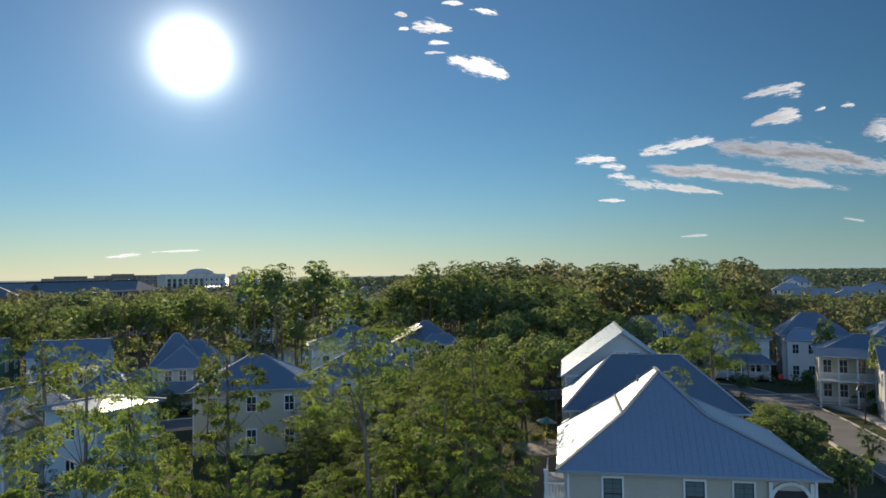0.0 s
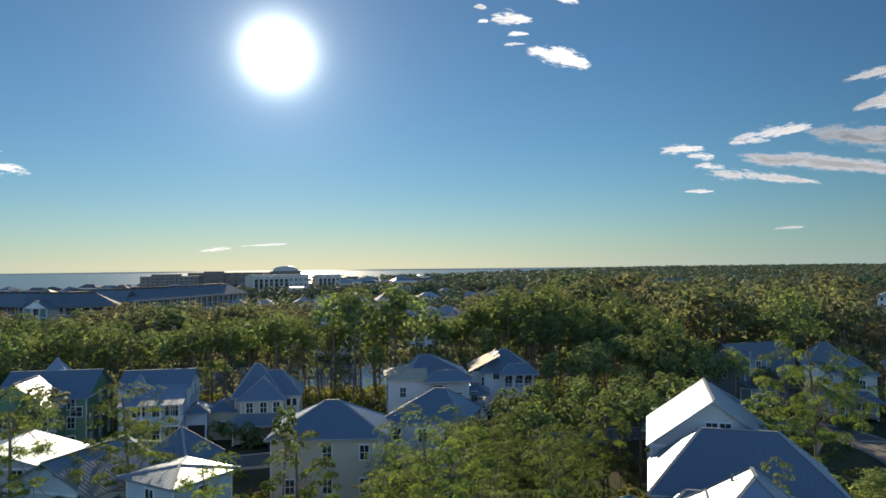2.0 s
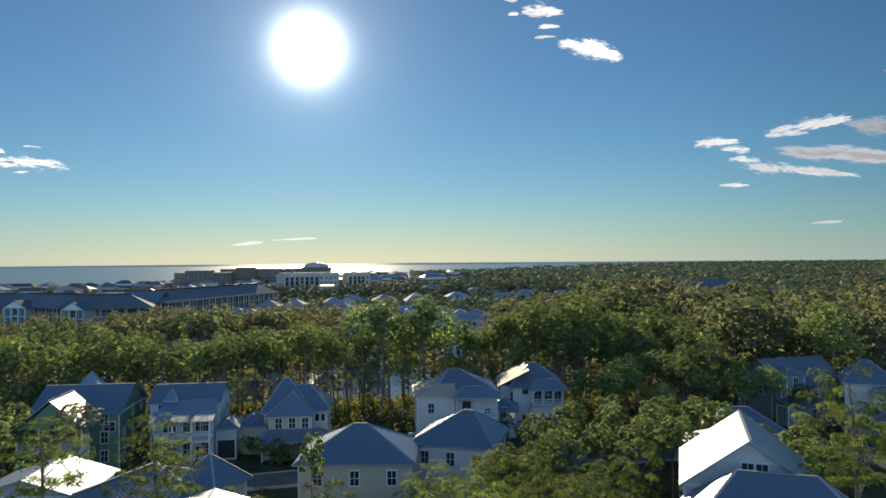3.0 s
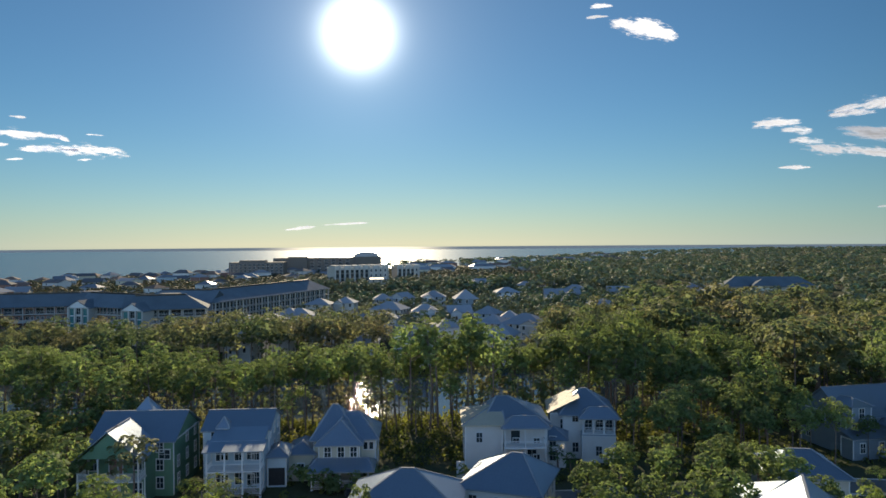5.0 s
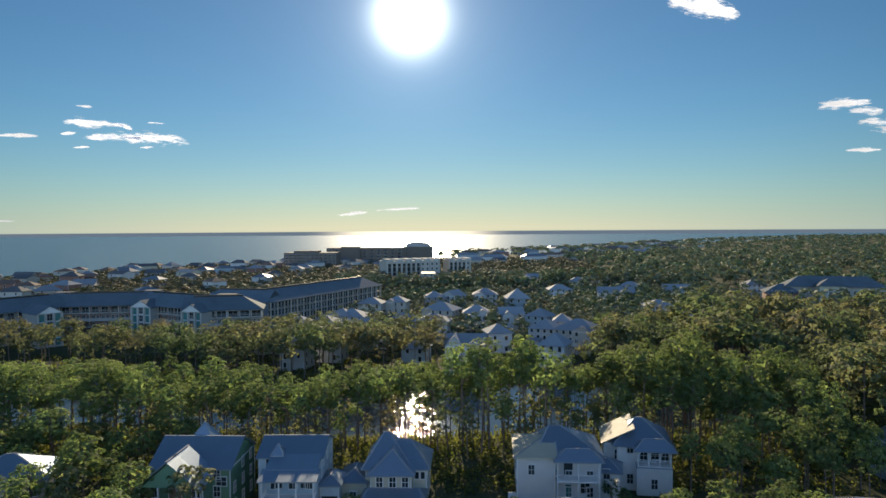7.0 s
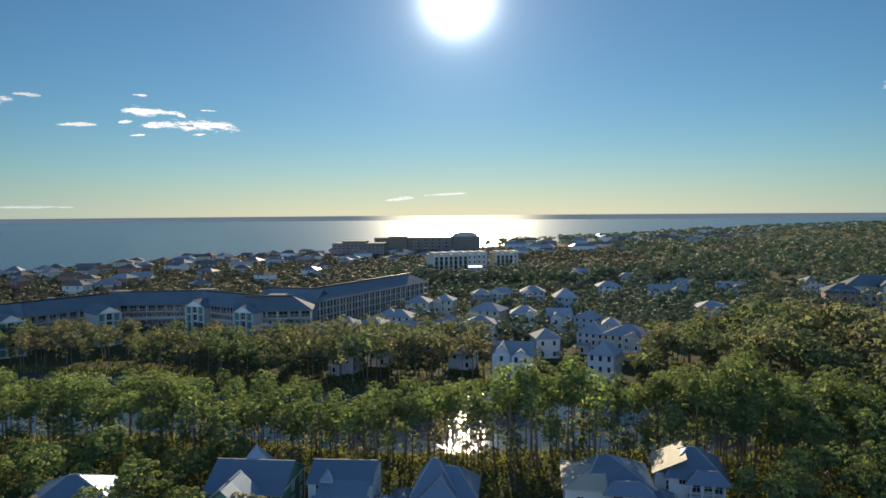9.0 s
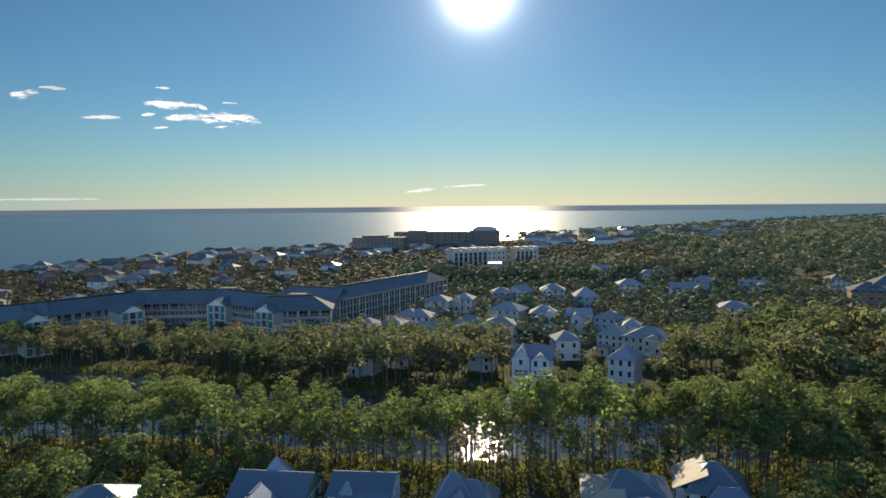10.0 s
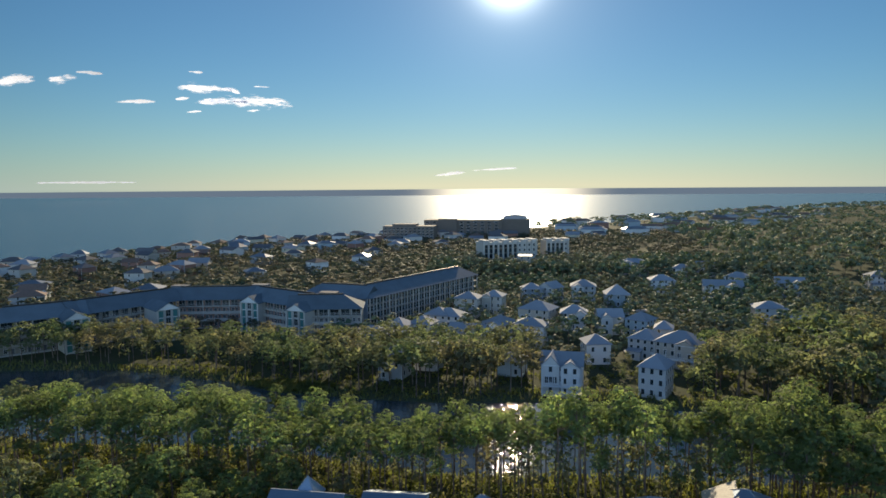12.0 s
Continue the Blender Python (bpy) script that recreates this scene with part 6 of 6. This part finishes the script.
bmesh.ops.create_cone(bm, cap_ends=True, segments=8, radius1=0.45, radius2=0.45, depth=0.03, matrix=Matrix.Translation((0, -0.07, 2.1)) @ Matrix.Rotation(math.pi / 2, 4, "X"))
part("plate", bm, M["red"], sg)


def car(label, x, y, rz, color):
    m = material("car_paint", color, 0.25, 0.3, 0.03, 1, 8, 0, random=0.02)
    b = tagged(new("car"), label, "car")
    b.matrix_world = pose(x, y, float(ground_z(x, y)) + 0.3, 0, 0, rz)
    bm = bmesh.new()
    prof = [(-2.2, 0.35), (-2.2, 0.85), (-1.9, 0.98), (-1.3, 1.0), (-0.75, 1.5), (0.8, 1.52), (1.55, 1.02), (2.2, 0.9), (2.25, 0.35)]
    left = [bm.verts.new((px, -0.86 if pz < 1.2 else -0.68, pz)) for px, pz in prof]
    right = [bm.verts.new((px, 0.86 if pz < 1.2 else 0.68, pz)) for px, pz in prof]
    bm.faces.new(left)
    bm.faces.new(right[::-1])
    for i in range(len(prof)):
        j = (i + 1) % len(prof)
        bm.faces.new((left[j], left[i], right[i], right[j]))
    bmesh.ops.recalc_face_normals(bm, faces=bm.faces)
    bmesh.ops.bevel(bm, geom=bm.edges[:], offset=0.05, segments=2, affect="EDGES")
    part("body", bm, m, b)
    bm = bmesh.new()
    for s in (-1, 1):
        bm.faces.new([bm.verts.new((px, s * w, pz)) for px, w, pz in ((-1.15, 0.84, 1.04), (1.3, 0.84, 1.06), (0.75, 0.72, 1.45), (-0.7, 0.72, 1.44))])
    for q in (((-1.34, 1.03), (-0.8, 1.47)), ((1.53, 1.06), (0.86, 1.49))):
        bm.faces.new([bm.verts.new((q[i][0] + (-0.03 if q[i][0] < 0 else 0.03), s, q[i][1])) for i, s in ((0, -0.7), (0, 0.7), (1, 0.6), (1, -0.6))])
    part("glass", bm, M["glass"], b)
    for wx in (-1.4, 1.4):
        for s in (-1, 1):
            bm = bmesh.new()
            bmesh.ops.create_cone(bm, cap_ends=True, segments=18, radius1=0.33, radius2=0.33, depth=0.22, matrix=Matrix.Translation((wx, s * 0.78, 0.33)) @ Matrix.Rotation(math.pi / 2, 4, "X"))
            w = part("wheel", bm, M["tyre"], b)
            bm = bmesh.new()
            bmesh.ops.create_cone(bm, cap_ends=True, segments=14, radius1=0.2, radius2=0.2, depth=0.24, matrix=Matrix.Translation((wx, s * 0.78, 0.33)) @ Matrix.Rotation(math.pi / 2, 4, "X"))
            part("rim", bm, M["metal"], w)


car("dark teal saloon car parked in front of the house", 5.0, 100.6, 70, (0.06, 0.11, 0.12))
car("silver car parked below the white cottage", 8.5, 99.5, 65, (0.5, 0.51, 0.52))
car("white car parked among the shrubs", 57.5, 64, 60, (0.7, 0.7, 0.7))
car("dark car parked by the cream house", -8.5, 98.4, 10, (0.04, 0.045, 0.05))

def patio_umbrella(x, y, z):
    u = tagged(new("patio_umbrella"), "teal fabric patio umbrella open beside the cottage", "umbrella")
    u.matrix_world = pose(x, y, z, 0, 6, 0)
    bm = bmesh.new()
    bmesh.ops.create_cone(bm, cap_ends=True, segments=8, radius1=0.025, radius2=0.025, depth=2.4, matrix=Matrix.Translation((0, 0, 1.2)))
    part("pole", bm, M["trim"], u)
    bm = bmesh.new()
    top, under = bm.verts.new((0, 0, 2.5)), bm.verts.new((0, 0, 2.42))
    rim = [bm.verts.new((0.95 * math.cos(k * math.pi / 4), 0.95 * math.sin(k * math.pi / 4), 2.05)) for k in range(8)]
    for k in range(8):
        a, b = rim[k], rim[(k + 1) % 8]
        bm.faces.new((a, b, top))
        bm.faces.new((b, a, under))
    part("canopy", bm, M["teal"], u)


bm = bmesh.new()
box(bm, 20.4, 24.4, 48.6, 53.0, -0.3, 4.2)
box(bm, 20.2, 24.6, 48.4, 53.2, 4.2, 4.4)
deck = tagged(part("roof_deck", bm, M["deck"]), "low weathered timber deck beside the grey cottage", "deck")
patio_umbrella(22.6, 51.3, 4.4)

# squat pines standing in for a dense cluster of shrubs
for k, (bx, by) in enumerate(((50.4, 56.4), (51.6, 54.6), (52.8, 57.6), (53.4, 53.0), (49.2, 54.2), (54.0, 59.6), (47.6, 51.6))):
    lone_tree(bx - 1.2, by, 4.2 + 0.5 * (k % 3), 3, 1.7)

# ---- clouds ----
def cloud_material(name, bright):
    m = bpy.data.materials.new(name)
    m.use_nodes = True
    nt = m.node_tree
    nt.nodes.clear()
    N, L = nt.nodes.new, nt.links.new
    out = N("ShaderNodeOutputMaterial")
    tc = N("ShaderNodeTexCoord")
    info = N("ShaderNodeObjectInfo")
    sep = N("ShaderNodeSeparateXYZ")
    L(tc.outputs["UV"], sep.inputs[0])

    def mth(op, a, b=None, c=None):
        n = N("ShaderNodeMath")
        n.operation = op
        for i, v in enumerate((a, b, c)):
            if v is None:
                continue
            if isinstance(v, (int, float)):
                n.inputs[i].default_value = v
            else:
                L(v, n.inputs[i])
        return n.outputs[0]

    u, v = sep.outputs["X"], sep.outputs["Y"]
    rad = mth("MAXIMUM", mth("ABSOLUTE", v), mth("POWER", mth("ABSOLUTE", u), 3.0))
    sc = N("ShaderNodeVectorMath")
    sc.operation = "SCALE"
    sc.inputs[0].default_value = (31.0, 17.0, 23.0)
    L(info.outputs["Random"], sc.inputs["Scale"])

    def streaks(scale, rough):
        mp = N("ShaderNodeMapping")
        mp.inputs["Scale"].default_value = scale
        mp.inputs["Rotation"].default_value = (0, radians(7), 0)
        L(tc.outputs["Object"], mp.inputs["Vector"])
        add = N("ShaderNodeVectorMath")
        add.operation = "ADD"
        L(mp.outputs[0], add.inputs[0])
        L(sc.outputs[0], add.inputs[1])
        n = N("ShaderNodeTexNoise")
        n.inputs["Scale"].default_value, n.inputs["Detail"].default_value, n.inputs["Roughness"].default_value = 1.0, 6, rough
        L(add.outputs[0], n.inputs["Vector"])
        return n.outputs["Fac"]

    big, small = streaks((0.006, 0.006, 0.022), 0.55), streaks((0.02, 0.02, 0.09), 0.65)
    dens = mth("SUBTRACT", mth("ADD", mth("MULTIPLY_ADD", big, 1.5, -0.36), mth("MULTIPLY_ADD", small, 1.3 if bright > 0.75 else 0.8, -0.5 if bright > 0.75 else -0.1)), rad)
    alpha = N("ShaderNodeMapRange")
    alpha.interpolation_type = "SMOOTHSTEP"
    alpha.inputs["From Min"].default_value, alpha.inputs["From Max"].default_value = 0.0, 0.42
    L(dens, alpha.inputs["Value"])
    # cloud shading put into the colour: pale rims, greyer middles
    shade = N("ShaderNodeMapRange")
    shade.inputs["From Min"].default_value, shade.inputs["From Max"].default_value = 0.08, 0.62
    shade.inputs["To Min"].default_value, shade.inputs["To Max"].default_value = 0.85, 0.85 * bright ** 1.8
    L(dens, shade.inputs["Value"])
    tr, df, tp = N("ShaderNodeBsdfTranslucent"), N("ShaderNodeBsdfDiffuse"), N("ShaderNodeBsdfTransparent")
    body = N("ShaderNodeVectorMath")
    body.operation = "SCALE"
    # bluish tint offsets the warm sun on the cloud
    body.inputs[0].default_value = (0.88, 0.95, 1.15)
    L(shade.outputs[0], body.inputs["Scale"])
    for s in (tr, df):
        L(body.outputs[0], s.inputs["Color"])
    mx, ma = N("ShaderNodeMixShader"), N("ShaderNodeMixShader")
    mx.inputs[0].default_value = 0.9 - 0.75 * bright
    L(tr.outputs[0], mx.inputs[1])
    L(df.outputs[0], mx.inputs[2])
    L(alpha.outputs[0], ma.inputs[0])
    L(tp.outputs[0], ma.inputs[1])
    L(mx.outputs[0], ma.inputs[2])
    L(ma.outputs[0], out.inputs[0])
    return m




def cloud(az0, el0, az1, el1, thick, peak, bright):
    """A drawn-out cloud from one bearing and height (degrees) to another, thickest at peak, along the sky."""
    dist = 4400.0

    def spot(a, e):
        a, e = radians(a), radians(e)
        return Vector((math.sin(a) * math.cos(e), math.cos(a) * math.cos(e), math.sin(e))) * dist

    p0, p1 = spot(az0, el0), spot(az1, el1)
    mid, along = (p0 + p1) / 2, (p1 - p0)
    W_, H_ = along.length * 0.56, dist * radians(thick) * 0.5 / 0.55
    ex = along.normalized()
    ey = mid.normalized()
    ez = ex.cross(ey).normalized()
    bm = bmesh.new()
    uv = bm.loops.layers.uv.new("UVMap")
    nu, nv = 24, 8
    grid = []
    for j in range(nv + 1):
        v = 2 * j / nv - 1
        row = []
        for i in range(nu + 1):
            u = 2 * i / nu - 1
            k = (u - peak) / ((1 - peak) if u > peak else (1 + peak))
            half = H_ * (0.12 + 0.88 * (1 - abs(k) ** 1.5))
            row.append((bm.verts.new((W_ * u, 0.3 * H_ * (u * u + v * v), half * v + 0.16 * H_ * (1 - u * u))), u, v))
        grid.append(row)
    for a, b in zip(grid, grid[1:]):
        for i in range(nu):
            q = (a[i], a[i + 1], b[i + 1], b[i])
            f = bm.faces.new([c[0] for c in q])
            for lp, c in zip(f.loops, q):
                lp[uv].uv = (c[1], c[2])
    name = "cloud_vapour_%d" % round(bright * 100)
    if name not in M:
        M[name] = cloud_material(name, bright)
    ob = tagged(part("cloud", bm, M[name], smooth=True), "thin drawn-out white cloud lit from behind by the sun", "cloud", "clouds", "structure")
    ob.matrix_world = Matrix.Translation(mid) @ Matrix((ex, ey, ez)).transposed().to_4x4()


cloud(36.49, 9.70, 50.53, 6.41, 1.75, -0.25, 0.62)
cloud(31.42, 8.31, 45.92, 5.82, 1.1, -0.35, 0.70)
cloud(28.99, 7.29, 37.70, 5.97, 0.79, -0.35, 0.80)
cloud(30.88, 9.51, 37.08, 10.20, 1.03, 0.20, 0.85)
cloud(30.96, 9.37, 34.30, 9.38, 0.56, -0.20, 0.85)
cloud(25.85, 9.08, 29.69, 9.09, 0.89, -0.20, 0.90)
cloud(27.91, 8.59, 30.38, 8.34, 0.65, -0.10, 0.90)
cloud(28.52, 7.80, 30.97, 7.60, 0.65, 0.00, 0.90)
cloud(27.81, 5.89, 30.24, 5.80, 0.28, 0.00, 0.90)
cloud(38.75, 13.06, 43.37, 13.27, 1.12, 0.40, 0.80)
cloud(39.29, 10.97, 42.99, 11.48, 1.17, 0.45, 0.80)
cloud(43.58, 11.49, 44.45, 11.71, 0.42, 0.20, 0.90)
cloud(45.20, 11.69, 46.28, 11.74, 0.47, 0.30, 0.90)
cloud(46.29, 9.63, 49.36, 9.50, 2.2, 0.20, 0.85)
cloud(15.34, 17.41, 20.86, 15.88, 1.77, 0.05, 1.00)
cloud(12.50, 19.94, 16.27, 19.67, 1.12, -0.10, 0.90)
cloud(14.04, 18.71, 15.97, 18.70, 0.47, -0.20, 1.00)
cloud(11.60, 19.73, 12.59, 19.78, 0.47, 0.20, 1.00)
cloud(17.37, 21.28, 20.23, 20.73, 0.56, 0.40, 1.00)
cloud(15.25, 21.69, 17.24, 21.62, 0.37, 0.00, 0.90)
cloud(13.79, 17.94, 15.68, 17.97, 0.28, -0.40, 0.80)
cloud(11.33, 20.86, 12.46, 20.78, 0.37, 0.00, 0.80)
cloud(-30.77, 8.30, -26.12, 8.28, 0.70, -0.40, 1.00)
cloud(-27.57, 8.46, -26.05, 8.08, 0.42, 0.20, 1.00)
cloud(-29.90, 7.31, -22.02, 7.31, 0.89, 0.50, 1.00)
cloud(-29.35, 7.35, -25.17, 7.44, 0.61, -0.40, 1.00)
cloud(-30.91, 7.44, -29.76, 7.60, 0.28, 0.30, 1.00)
cloud(-30.25, 6.51, -28.91, 6.63, 0.19, 0.00, 1.00)
cloud(-30.01, 9.52, -28.69, 9.52, 0.23, 0.20, 0.90)
cloud(-25.77, 6.72, -24.50, 6.82, 0.19, 0.00, 1.00)
cloud(-25.16, 8.59, -23.79, 8.59, 0.19, 0.00, 1.00)
cloud(-11.00, 1.59, -8.11, 1.90, 0.34, 0.00, 0.88)
cloud(-8.16, 2.00, -3.94, 2.22, 0.2, 0.20, 0.88)
cloud(-40.85, 1.21, -33.51, 1.23, 0.22, 0.00, 0.8)
cloud(-35.12, 7.09, -32.06, 7.24, 0.28, 0.10, 0.90)
cloud(-42.54, 7.94, -39.84, 8.41, 0.7, 0.00, 0.95)
cloud(-39.29, 8.41, -37.22, 8.64, 0.70, -0.20, 0.90)
cloud(-37.70, 9.07, -35.74, 9.05, 0.28, 0.00, 0.80)
cloud(34.07, 2.82, 36.42, 2.88, 0.28, 0.00, 0.80)
cloud(44.81, 3.84, 46.77, 3.45, 0.37, 0.00, 0.80)
